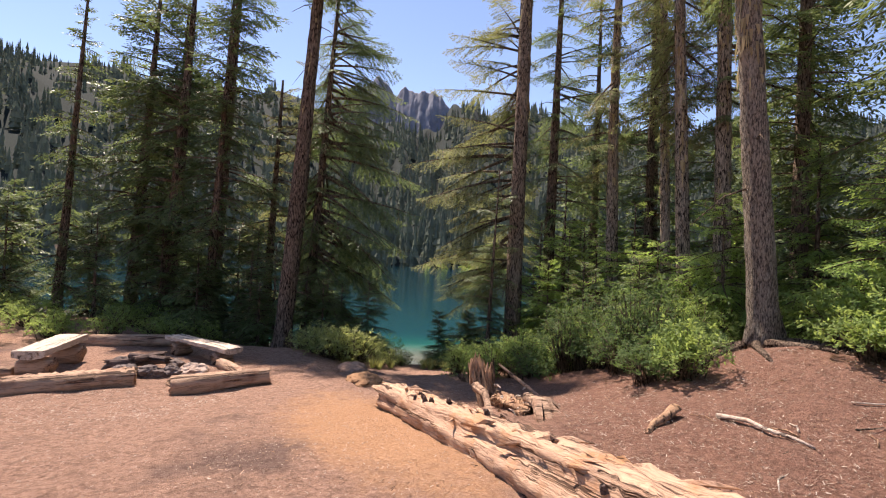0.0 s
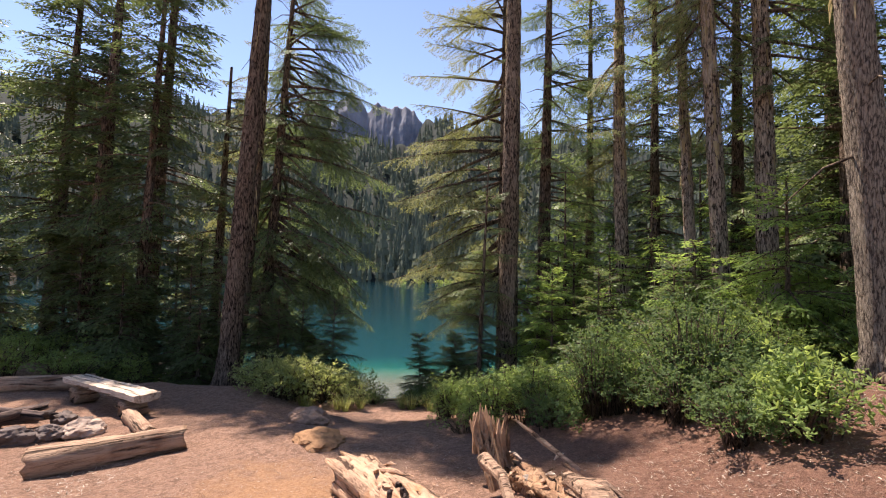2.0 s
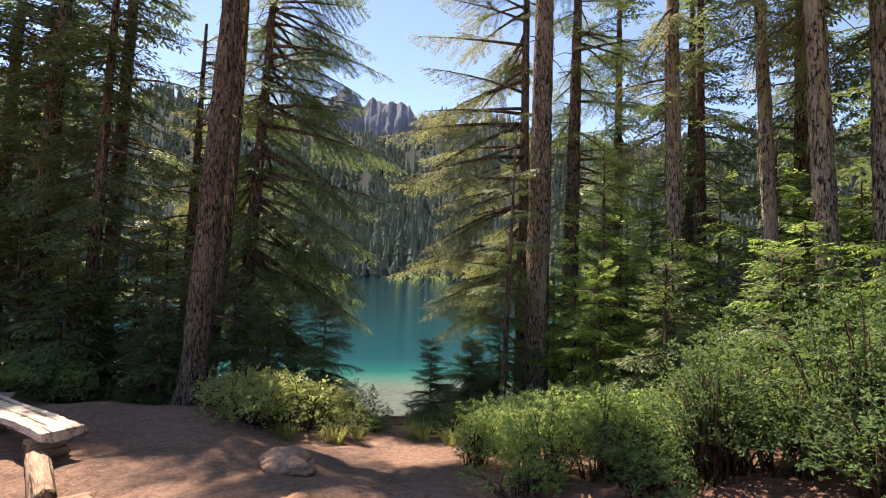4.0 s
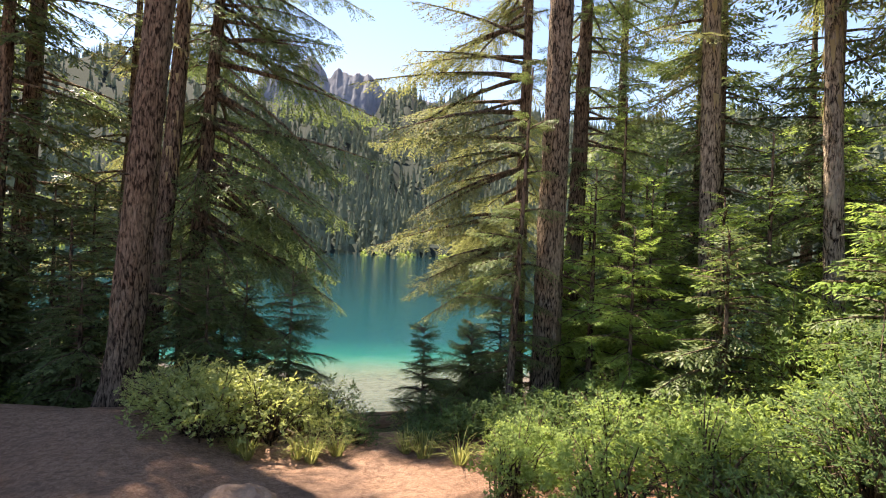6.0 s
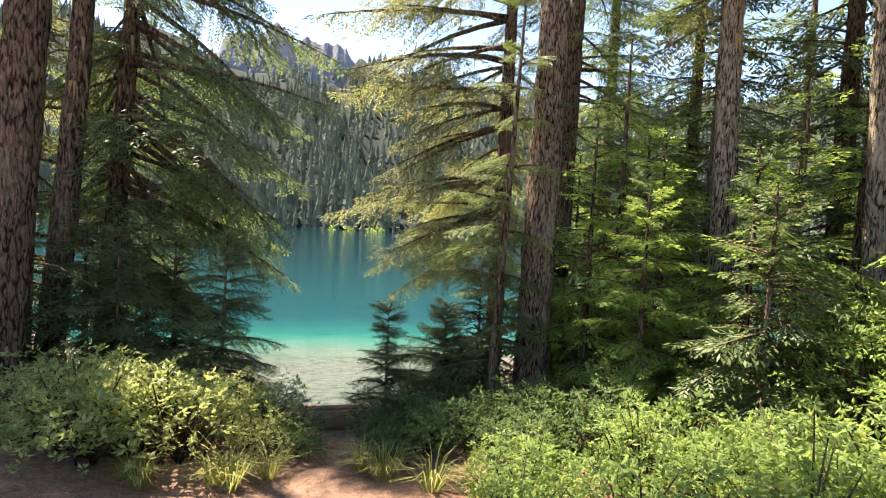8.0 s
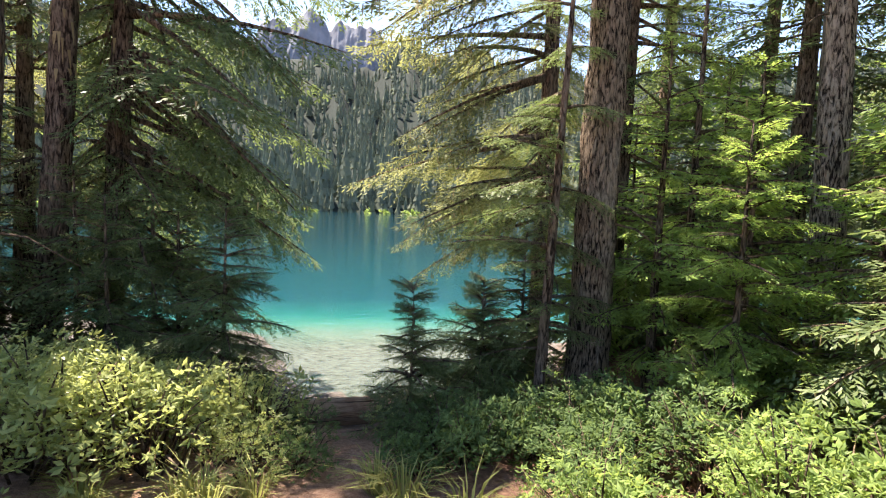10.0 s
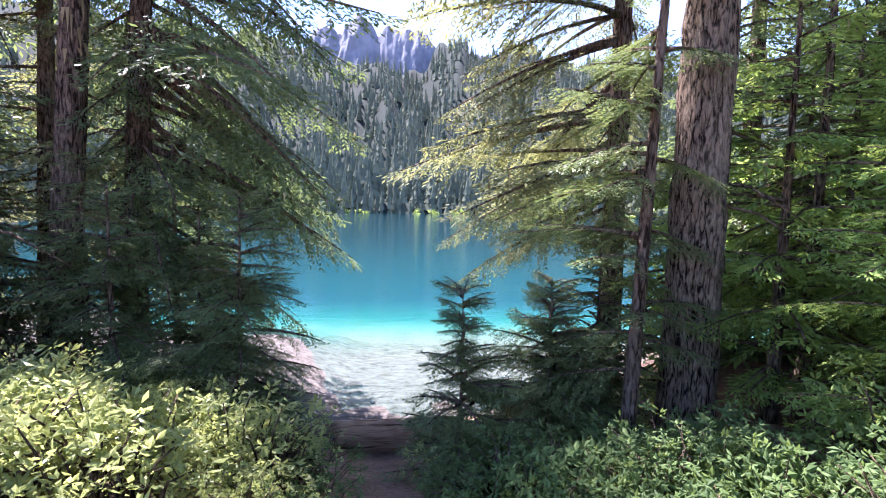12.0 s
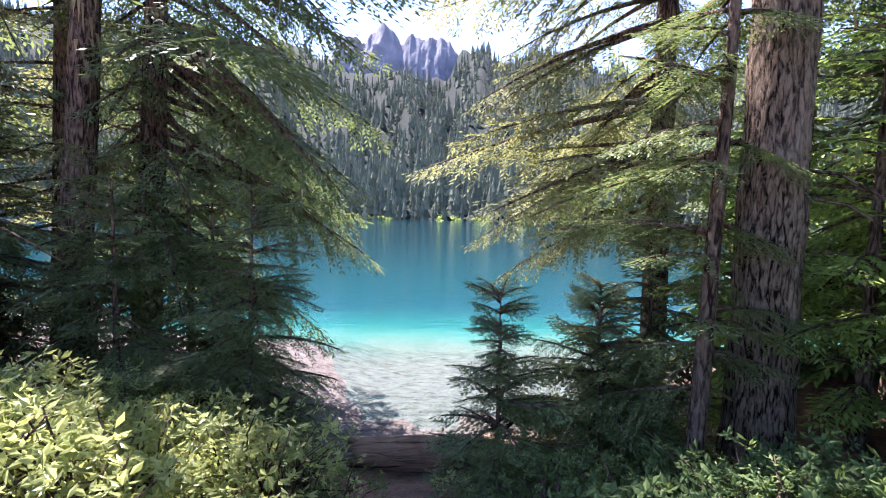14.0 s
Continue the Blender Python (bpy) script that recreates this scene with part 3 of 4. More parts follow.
conifer("tall_conifer", MOSSED, 4.95, 9.95, 10.5, 0.115, (5.0, 10.4), 1.2, 36, "beard", (-0.03, 0.02), MOSSY, BARK_PALE, favour=(180, 0.5), seed=8, stubs=12, moss=140, taper=0.6, full=0.35, tilt=(-38, -8))
conifer("tall_conifer", MOSSED, 4.75, 8.75, 10, 0.14, (4.6, 9.9), 1.4, 60, "beard", (-0.035, 0.02), MOSSY, BARK_PALE, favour=(40, 0.5), seed=9, stubs=16, moss=220, taper=0.55, full=0.35, tilt=(-38, -8))
conifer("tall_conifer", TALL, 5.35, 8.65, 10, 0.17, (4.4, 9.9), 1.5, 50, "mid", (-0.01, 0.01), None, BARK_PALE, favour=(0, 0.5), seed=10, stubs=16, moss=120, taper=0.55, full=0.35)
conifer("tall_conifer", "large leaning conifer with lichen-covered bark on a root mound", 4.17, 5.55, 9, 0.17, (5.0, 8.9), 1.6, 50, "mid", (-0.085, 0.0), FIR, BARK_GREY, favour=(20, 0.8), seed=11, stubs=8, moss=420, taper=0.5, curve=0.05, full=0.35)
# beyond the benches
BACK = "dark conifer beyond the log benches"
conifer("tall_conifer", "slender young conifer catching the sun beyond the benches", -10.3, 13.2, 9.2, 0.13, (0.7, 9.1), 1.7, 90, "coarse", (0.05, 0.0), FIR, seed=20, full=0.85)
conifer("tall_conifer", BACK, -9.0, 14.3, 10.6, 0.19, (2.4, 10.5), 2.0, 110, "deep", (0.05, 0.0), seed=21, stubs=20, full=0.3)
conifer("tall_conifer", BACK, -7.45, 13.4, 10.0, 0.25, (2.4, 9.9), 1.9, 130, "deep", (0.045, 0.0), seed=22, stubs=30, full=0.3, favour=(200, 0.6), thin=(7.4, 0.4))
conifer("tall_conifer", BACK, -8.2, 14.6, 10.0, 0.14, (0.8, 9.9), 1.8, 90, "deep", (0.04, 0.0), seed=23, full=0.4)
# grown well above the view so that its unseen top shades the dirt
conifer("tall_conifer", BACK, -6.3, 13.7, 15.5, 0.16, (0.6, 15.4), 2.0, 130, "deep", (0.04, 0.0), seed=24, full=0.35)
conifer("tall_conifer", BACK, -5.9, 12.5, 9.8, 0.13, (2.2, 9.7), 1.6, 90, "coarse", (0.04, 0.0), seed=25, stubs=20, full=0.35)
conifer("tall_conifer", "conifer with drooping boughs at the edge of the clearing", -12.6, 10.8, 12, 0.19, (1.5, 11.8), 2.3, 90, "deep", (0.03, 0.0), seed=26, full=0.4)
conifer("tall_conifer", "dark conifer with pale-tipped boughs behind the tall trunks", -5.0, 14.3, 8.2, 0.15, (0.8, 8.1), 2.0, 80, "beard", (0.03, 0.0), MOSSY, seed=27, stubs=30, full=0.45, favour=(0, 0.3))
master = conifer("tall_conifer", "dark conifer in the deep wood", 9.6, 12.5, 12.5, 0.18, (0.6, 12.4), 2.1, 110, "deep", seed=30, full=0.45, stubs=20, group="trees of the deep wood")
for i, (x, y, turn, grow) in enumerate(((7.2, 9.3, 40, 1.0), (7.0, 6.3, 150, 0.95), (9.4, 7.0, 260, 1.1), (8.3, 4.2, 80, 1.05), (11.5, 9.6, 10, 1.1), (12.2, 5.2, 200, 1.15), (10.6, 16.5, 120, 0.9), (13.5, 13.0, 60, 1.1), (15.5, 8.0, 95, 1.2), (6.0, 13.7, 310, 0.9), (7.5, 12.7, 25, 1.0), (8.3, 10.9, 215, 1.05), (6.9, 15.6, 170, 1.0), (5.1, 15.9, 75, 0.95), (-15.5, 15.0, 70, 0.75))):
    master.scale = (grow, grow, grow)
    copy_thing(master, pose(x, y, top(x, y) - 0.05, 0, 0, turn))
master.scale = (1, 1, 1)
for i, (x, y, h, r) in enumerate(((-6.6, 13.2, 2.6, 1.2), (-4.7, 12.35, 2.7, 1.0), (-5.3, 13.0, 3.3, 1.2), (-5.9, 12.0, 2.4, 1.1), (-7.2, 12.7, 3.0, 1.2), (-4.3, 11.9, 1.8, 0.8), (-8.0, 13.4, 3.0, 1.2), (-10.0, 14.0, 3.2, 1.4), (-11.6, 13.0, 3.2, 1.3), (-5.8, 12.6, 2.2, 1.0), (-12.8, 14.6, 4.0, 1.4), (3.9, 13.0, 3.4, 1.3), (4.9, 13.6, 4.0, 1.4), (6.3, 14.8, 4.4, 1.5), (2.7, 13.2, 2.6, 1.1), (7.6, 12.4, 4.2, 1.5), (6.6, 10.4, 3.6, 1.3), (8.2, 10.8, 4.4, 1.5), (3.7, 14.2, 3.6, 1.4), (9.4, 9.0, 4.0, 1.5), (-3.3, 12.5, 2.4, 1.0), (-4.1, 12.4, 2.9, 1.1), (-2.5, 13.1, 2.1, 1.0), (-4.9, 13.3, 3.4, 1.2), (-3.0, 13.6, 3.0, 1.2))):
    conifer("young_fir", "bushy dark young fir filling the gap between trunks", x, y, h, 0.05, (0.1, h), r, 70, "mid" if -5 < x < -2 else "deep", (0, 0), FIR if i % 2 or x < 0 else YOUNG, seed=200 + i, full=0.6, group="young firs")
# young firs
SAP = "young fir with flat green sprays in the undergrowth"
conifer("young_fir", "slim young fir beside the big trunk", 1.26, 10.9, 4.6, 0.055, (0.6, 4.6), 1.05, 62, "near", (0.035, 0.0), FIR, favour=(110, 0.85), seed=40, tilt=(-14, 8), full=0.5, group="young firs")
conifer("young_fir", "small dark fir sapling at the top of the beach", 0.17, 10.95, 1.38, 0.018, (0.08, 1.36), 0.72, 100, "near", (0, 0), FIR, seed=41, tilt=(-12, 12), full=0.8, group="young firs", base=-0.56)
conifer("young_fir", "small dark fir at the top of the beach", 0.86, 11.4, 1.5, 0.022, (0.08, 1.5), 0.9, 140, "near", (0, 0), FIR, seed=42, tilt=(-14, 12), full=0.7, group="young firs", base=-0.7)
conifer("young_fir", "dark young fir beside the big trunk above the beach", 1.4, 11.95, 2.1, 0.03, (0.1, 2.1), 0.95, 80, "mid", (0, 0), FIR, seed=61, tilt=(-16, 8), full=0.6, group="young firs")
conifer("young_fir", "small fir under the drooping boughs", -1.62, 11.8, 2.2, 0.03, (0.1, 2.2), 1.0, 90, "near", (0.02, 0), FIR, seed=43, full=0.6, group="young firs")
conifer("young_fir", "dark young fir below the tall trunks", -2.75, 12.0, 2.0, 0.035, (0.1, 2.0), 0.9, 64, "near", (0, 0), FIR, seed=44, full=0.6, group="young firs")
conifer("young_fir", SAP, 2.5, 11.3, 3.2, 0.05, (0.3, 3.2), 1.0, 48, "mid", (0, 0), YOUNG, seed=45, full=0.6, group="young firs")
conifer("young_fir", SAP, 2.45, 10.1, 2.3, 0.035, (0.15, 2.3), 0.95, 60, "near", (0, 0), YOUNG, seed=55, tilt=(-16, 8), full=0.6, group="young firs")
conifer("young_fir", SAP, 3.05, 10.8, 3.0, 0.04, (0.2, 3.0), 1.05, 56, "mid", (0, 0), YOUNG, seed=56, tilt=(-16, 8), full=0.6, group="young firs")
conifer("young_fir", SAP, 3.6, 8.1, 1.9, 0.04, (0.15, 1.9), 0.95, 60, "mid", (0, 0), FIR, seed=59, tilt=(-16, 8), full=0.6, group="young firs")
conifer("young_fir", SAP, 2.95, 9.2, 2.2, 0.04, (0.15, 2.2), 1.0, 60, "mid", (0, 0), FIR, seed=60, tilt=(-16, 8), full=0.6, group="young firs")
conifer("young_fir", SAP, 3.4, 9.9, 2.7, 0.045, (0.3, 2.7), 1.15, 48, "mid", (0, 0), YOUNG, seed=46, full=0.55, group="young firs")
conifer("young_fir", SAP, 3.2, 11.9, 4.4, 0.06, (0.4, 4.4), 1.2, 50, "mid", (0, 0), YOUNG, seed=47, full=0.6, group="young firs")
conifer("young_fir", SAP, 4.35, 10.35, 3.6, 0.05, (0.3, 3.6), 1.2, 52, "mid", (0, 0), YOUNG, seed=57, tilt=(-16, 8), full=0.6, group="young firs")
conifer("young_fir", SAP, 3.8, 12.3, 3.4, 0.05, (0.3, 3.4), 1.1, 50, "mid", (0, 0), YOUNG, seed=58, tilt=(-16, 8), full=0.6, group="young firs")
conifer("young_fir", SAP, 4.0, 8.3, 2.3, 0.04, (0.2, 2.3), 1.2, 60, "mid", (0, 0), YOUNG, seed=48, full=0.5, group="young firs")
conifer("young_fir", SAP, 4.6, 7.3, 2.6, 0.05, (0.2, 2.6), 1.2, 60, "mid", (0, 0), YOUNG, seed=49, full=0.5, group="young firs")
conifer("young_fir", SAP, 5.4, 10.6, 4.2, 0.06, (0.3, 4.2), 1.4, 54, "mid", (0, 0), YOUNG, seed=50, full=0.6, group="young firs")
conifer("young_fir", SAP, 6.0, 7.2, 3.6, 0.06, (0.3, 3.6), 1.3, 60, "mid", (0, 0), YOUNG, seed=52, full=0.6, group="young firs")
conifer("young_fir", SAP, 5.4, 5.2, 2.4, 0.05, (0.2, 2.4), 1.2, 54, "mid", (0, 0), YOUNG, seed=53, full=0.5, group="young firs")
conifer("young_fir", SAP, -8.6, 12.2, 2.6, 0.05, (0.2, 2.6), 1.1, 50, "coarse", (0, 0), FIR, seed=54, full=0.6, group="young firs")

# ---- shrubs and grass ----


def rosettes(leaf, per, seed):
    """A twig end with leaves in a whorl; each leaf is a folded oval."""
    rng = np.random.default_rng(seed)
    out = []
    for _ in range(6):
        v, f = [], []
        for i in range(per):
            az = i * 2.4 + rng.uniform(-0.4, 0.4)
            rise = rng.uniform(-0.25, 0.75)
            size = leaf * rng.uniform(0.65, 1.2)
            d = np.array([math.cos(az) * math.cos(rise), math.sin(az) * math.cos(rise), math.sin(rise)])
            s = np.array([-math.sin(az), math.cos(az), 0]) * size * rng.uniform(0.19, 0.27)
            n = np.cross(d, s)
            n = n / np.linalg.norm(n) * size * 0.10
            p = np.array([0, 0, rng.uniform(-0.6, 0.2) * leaf]) + d * leaf * 0.12
            b = len(v)
            v += [p, p + d * size * 0.52 + s - n, p + d * size * 1.02 - n * 0.4, p + d * size * 0.52 - s - n, p + d * size * 0.5 + n * 0.3]
            f += [(b, b + 4, b + 1), (b + 1, b + 4, b + 2), (b + 2, b + 4, b + 3), (b + 3, b + 4, b)]
        out.append((np.array(v), np.array(f)))
    return out


ROSETTE = {"small": rosettes(0.044, 7, 5), "large": rosettes(0.062, 7, 6), "fine": rosettes(0.028, 9, 8)}


def shrub_meshes(radius, height, twigs, kind, seed):
    """Stems and leaves of one shrub, a ragged dome."""
    rng = np.random.default_rng(seed)
    leaves, stems = Heap(), Heap()
    lumps = [(rng.uniform(-0.5, 0.5) * radius, rng.uniform(-0.5, 0.5) * radius, rng.uniform(0.55, 1.05) * height, rng.uniform(0.4, 0.65) * radius) for _ in range(6)]
    for i in range(twigs):
        cx, cy, ch, cr = lumps[rng.integers(6)]
        az, inc = rng.uniform(0, 2 * math.pi), math.acos(rng.uniform(-0.25, 1))
        shell = rng.uniform(0.55, 1.08)
        p = np.array([cx + cr * shell * math.sin(inc) * math.cos(az), cy + cr * shell * math.sin(inc) * math.sin(az), ch * (0.45 + 0.55 * shell * math.cos(inc))])
        if p[2] < 0.03:
            continue
        v, f = ROSETTE[kind][rng.integers(6)]
        g = rng.uniform(0.75, 1.3)
        leaves.add(v @ rotation(rng.normal() * 0.5, rng.normal() * 0.5, rng.uniform(0, 6.28)).T * g + p, f)
        if i % 7 == 0:
            root = np.array([cx * 0.5 + rng.uniform(-0.1, 0.1), cy * 0.5 + rng.uniform(-0.1, 0.1), -0.03])
            mid = root * 0.4 + p * 0.6 + np.array([0, 0, 0.14 * height])
            stems.add(*tube([root, mid, p], [0.009, 0.006, 0.003], 3))
    return stems.mesh("stems"), leaves.mesh("leaves", False)


def plant_shrubs(name, label, material, variants, spots, group):
    done = {}
    for i, (x, y, kind, grow) in enumerate(spots):
        turn = (i * 137.5) % 360
        if kind not in done:
            thing = new(name)
            stems, leaves = variants[kind]
            tagged(piece("stemwork", stems.copy(), TWIG, thing), kind="stuff")
            tagged(piece("foliage", leaves.copy(), material, thing), kind="stuff")
            tagged(thing, label, "shrub", group)
            thing.matrix_basis = pose(x, y, top(x, y) - 0.02, 0, 0, turn)
            thing.scale = (grow, grow, grow)
            done[kind] = thing
        else:
            first = done[kind]
            keep = first.scale.copy()
            first.scale = (grow, grow, grow)
            copy_thing(first, pose(x, y, top(x, y) - 0.02, 0, 0, turn))
            first.scale = keep


VARIANTS = {"a": shrub_meshes(0.62, 0.75, 420, "small", 1), "b": shrub_meshes(0.75, 0.62, 460, "small", 2), "c": shrub_meshes(0.5, 0.95, 380, "small", 3), "L": shrub_meshes(0.55, 0.7, 210, "large", 4), "M": shrub_meshes(0.6, 0.55, 220, "large", 5), "f": shrub_meshes(0.6, 0.55, 520, "fine", 6), "t": shrub_meshes(0.85, 1.6, 900, "small", 7), "T": shrub_meshes(0.8, 1.35, 460, "large", 8)}
plant_shrubs("huckleberry_shrub", "sunlit leafy green shrub crowding the path", SHRUB, VARIANTS, (
    (1.05, 7.7, "a", 0.95), (0.45, 8.0, "c", 0.75), (1.7, 7.5, "b", 1.1), (2.4, 7.7, "a", 1.2), (3.0, 8.0, "c", 1.0), (1.5, 8.4, "c", 0.8), (2.2, 8.6, "b", 1.2), (0.8, 8.6, "b", 0.8), (3.3, 7.1, "b", 1.1), (2.9, 9.0, "c", 1.0), (2.5, 10.2, "a", 1.1), (0.75, 7.2, "f", 0.7),
    (1.45, 7.3, "c", 0.9), (4.0, 6.6, "c", 1.0), (3.3, 10.9, "b", 1.2), (4.2, 9.5, "b", 1.2), (5.0, 6.3, "a", 1.2), (2.95, 4.85, "L", 0.9), (3.6, 8.6, "t", 1.0), (2.7, 9.5, "c", 1.0), (4.4, 7.9, "t", 1.1), (3.9, 9.2, "t", 1.1), (5.2, 7.6, "t", 1.2), (3.6, 7.4, "t", 0.8), (5.0, 9.2, "t", 1.1), (6.0, 8.6, "t", 1.2)), "shrubs along the path")
# the hollow's shade is painted into these leaves
plant_shrubs("hollow_shrub", "leafy shrub in the shaded hollow behind the stump, shade put into its leaf colour", SHADED_SHRUB, VARIANTS, (
    (2.1, 6.75, "t", 0.8), (3.0, 6.45, "t", 0.9), (2.6, 5.9, "a", 0.9), (2.5, 6.6, "a", 1.1), (3.4, 6.2, "b", 1.1), (2.55, 5.0, "b", 0.8), (3.1, 5.4, "b", 0.9), (1.55, 6.9, "b", 0.9)), "shrubs in the hollow")
plant_shrubs("leafy_shrub", "bright green broad-leaved shrub on the bank", SHRUB, VARIANTS, (
    (4.5, 4.75, "L", 0.95), (4.75, 4.15, "L", 1.0), (4.55, 3.6, "M", 0.7), (5.3, 5.2, "T", 0.95), (5.6, 4.4, "T", 0.9), (5.9, 6.2, "T", 1.0), (6.7, 5.4, "T", 1.2), (5.2, 6.2, "L", 1.2), (5.4, 3.4, "M", 1.1), (5.05, 4.6, "T", 0.95), (4.95, 3.9, "L", 1.1), (4.6, 4.4, "M", 0.9)), "shrubs on the bank")
# same darkened leaves, for shrubs that should stand in shade
plant_shrubs("path_head_shrub", "low shrub at the head of the beach path, shade put into its leaf colour", SHADED_SHRUB, VARIANTS, (
    (0.95, 9.9, "M", 0.75), (1.0, 9.2, "a", 0.75), (1.9, 9.4, "a", 0.95), (1.6, 10.2, "b", 0.95), (1.2, 10.0, "a", 0.8), (0.5, 9.85, "M", 0.7), (1.5, 9.7, "L", 0.8), (0.35, 10.3, "f", 0.8), (-0.65, 9.95, "f", 0.6), (0.1, 9.9, "M", 0.5), (0.75, 10.4, "f", 0.8), (1.2, 10.5, "M", 0.8), (0.55, 10.9, "f", 0.8), (-0.8, 10.5, "f", 0.7),), "shrubs at the beach path")
plant_shrubs("pale_shrub", "pale sunlit shrub beside the path to the beach", PALE, VARIANTS, (
    (-1.5, 10.0, "a", 1.15), (-2.0, 9.85, "b", 1.25), (-2.3, 10.15, "a", 1.0), (-1.1, 10.5, "a", 0.95), (-1.75, 10.8, "b", 1.0), (-2.4, 10.7, "L", 0.9), (-1.15, 11.15, "f", 0.75), (-2.75, 10.6, "a", 0.75), (-1.5, 11.4, "a", 0.9), (-0.95, 9.9, "f", 0.7), (-2.3, 11.4, "b", 1.0), (0.45, 11.0, "f", 0.9), (1.35, 11.2, "a", 0.8)), "shrubs beside the path")
plant_shrubs("low_shrub", "low yellow-green shrub behind the benches", SHRUB, VARIANTS, (
    (-6.0, 10.6, "b", 1.0), (-7.0, 10.4, "a", 0.95), (-8.0, 10.0, "b", 1.1), (-8.9, 9.4, "a", 1.0), (-9.6, 9.0, "b", 1.1), (-5.2, 11.3, "c", 0.8), (-10.4, 10.2, "c", 1.1), (-9.4, 11.2, "b", 1.2), (-7.5, 11.9, "b", 1.2), (-11.3, 8.9, "b", 1.2), (-6.4, 11.9, "c", 1.0), (-10.8, 11.9, "b", 1.3), (-4.9, 12.2, "b", 1.0), (-9.0, 8.4, "f", 0.9)), "shrubs behind the benches")


def grass_tuft(x, y, size, seed):
    rng = np.random.default_rng(seed)
    heap = Heap()
    for i in range(70):
        az, out = rng.uniform(0, 6.28), rng.uniform(0.25, 1.1) * size
        h = size * rng.uniform(0.5, 1.0)
        d = np.array([math.cos(az), math.sin(az), 0])
        s = np.array([-math.sin(az), math.cos(az), 0]) * 0.0045
        p = d * rng.uniform(0, 0.05)
        a, b = p + d * out * 0.35 + (0, 0, h * 0.7), p + d * out + (0, 0, h * rng.uniform(0.55, 1.0))
        heap.add(np.array([p - s, p + s, a + s * 0.8, a - s * 0.8, b]), [np.array([[0, 1, 2, 3]]), np.array([[3, 2, 4]])])
    ob = piece("grass_tuft", heap.mesh("grass_tuft", False), GRASS)
    ob.location = (x, y, top(x, y) - 0.01)
    tagged(ob, "tuft of long arching grass at the path edge", "grass", "grass tufts")


for i, (x, y, size) in enumerate(((-0.98, 9.38, 0.34), (-1.12, 9.46, 0.28), (-1.55, 9.4, 0.26), (-0.75, 9.5, 0.28), (0.05, 9.35, 0.36), (0.35, 9.1, 0.34), (0.62, 8.9, 0.26), (-0.1, 9.6, 0.3), (-1.66, 9.52, 0.24), (0.75, 9.0, 0.3))):
    grass_tuft(x, y, size, 60 + i)

# ---- fallen wood ----


def log_mesh(length, r0, r1, flat=0.0, seed=0, sides=20, rings=36, rough=0.05, split=0.0, ragged=0.06):
    """A log along x, centred; flat: share of the upper side that is hewn away; split: depth of long cracks."""
    rng = np.random.default_rng(seed)
    s = np.linspace(0, 1, rings)
    ang = np.linspace(0, 2 * np.pi, sides, endpoint=False)
    cracks = rng.uniform(0, 2 * np.pi, 7)
    v = []
    phase = rng.uniform(0, 9)
    for k in s:
        r = (r0 + (r1 - r0) * k)
        row = r * (1 + rough * 0.8 * np.sin(3 * ang + phase + 2 * k) + rough * 0.5 * np.sin(7 * ang - 5 * k + phase))
        for c in cracks:
            d = np.abs((ang - c - 0.5 * math.sin(3 * k + c) + np.pi) % (2 * np.pi) - np.pi)
            row = row - split * r * np.exp(-(d / 0.16) ** 2) * (0.4 + 0.6 * math.sin(5 * k + c * 3) ** 2)
        row = row * (1 + rough * 0.35 * rng.normal(size=sides))
        yy, zz = row * np.cos(ang), row * np.sin(ang)
        if flat:
            zz = np.minimum(zz, r * (1 - flat) + 0.012 * rng.normal(size=sides))
        xx = np.full(sides, (k - 0.5) * length)
        if k in (0.0, 1.0):
            xx = xx + rng.normal(size=sides) * ragged * (1 if length > 2 else 0.4)
        v.append(np.stack([xx, yy, zz], -1))
    v = np.concatenate(v)
    i = np.arange(rings - 1)[:, None] * sides
    j = np.arange(sides)[None]
    k = (j + 1) % sides
    quads = np.stack([i + j, i + sides + j, i + sides + k, i + k], -1).reshape(-1, 4)
    n = len(v)
    ends = np.array([v[:sides].mean(0) + (ragged * 0.5, 0, 0), v[-sides:].mean(0) - (ragged * 0.5, 0, 0)])
    j, k = np.arange(sides), (np.arange(sides) + 1) % sides
    last = (rings - 1) * sides
    caps = np.concatenate([np.stack([j, k, np.full(sides, n)], -1), np.stack([last + k, last + j, np.full(sides, n + 1)], -1)])
    return mesh_from("log", np.concatenate([v, ends]), [quads, caps])


def lay(ob, a, b, lift):
    """Lays a thing built along x from a to b (plan), resting lift above the ground there."""
    (x0, y0), (x1, y1) = a, b
    z0, z1 = top(x0, y0) + lift, top(x1, y1) + lift
    d = Vector((x1 - x0, y1 - y0, z1 - z0))
    ob.matrix_basis = Matrix.Translation(((x0 + x1) / 2, (y0 + y1) / 2, (z0 + z1) / 2)) @ d.to_track_quat("X", "Z").to_matrix().to_4x4()
    return ob


def loose_log(a, b, r0, r1, material, label, flat=0.0, seed=0, lift=None, name="log", **more):
    length = math.hypot(a[0] - b[0], a[1] - b[1])
    ob = piece(name, log_mesh(length, r0, r1, flat, seed, **more), material)
    lay(ob, a, b, 0.8 * (r0 + r1) / 2 if lift is None else lift)
    return tagged(ob, label, "log")


loose_log((-5.4, 5.85), (-4.15, 6.65), 0.17, 0.165, GREYLOG, "split half log lying as a low seat", 0.25, 1, 0.1, split=0.12)
loose_log((-3.42, 6.2), (-2.32, 6.88), 0.16, 0.12, GREYLOG, "weathered log with a knotty end beside the fire ring", 0.0, 2, split=0.1)
loose_log((-3.55, 8.12), (-2.78, 7.1), 0.095, 0.09, GREYLOG, "thin pale round log on the dirt", 0.0, 3)
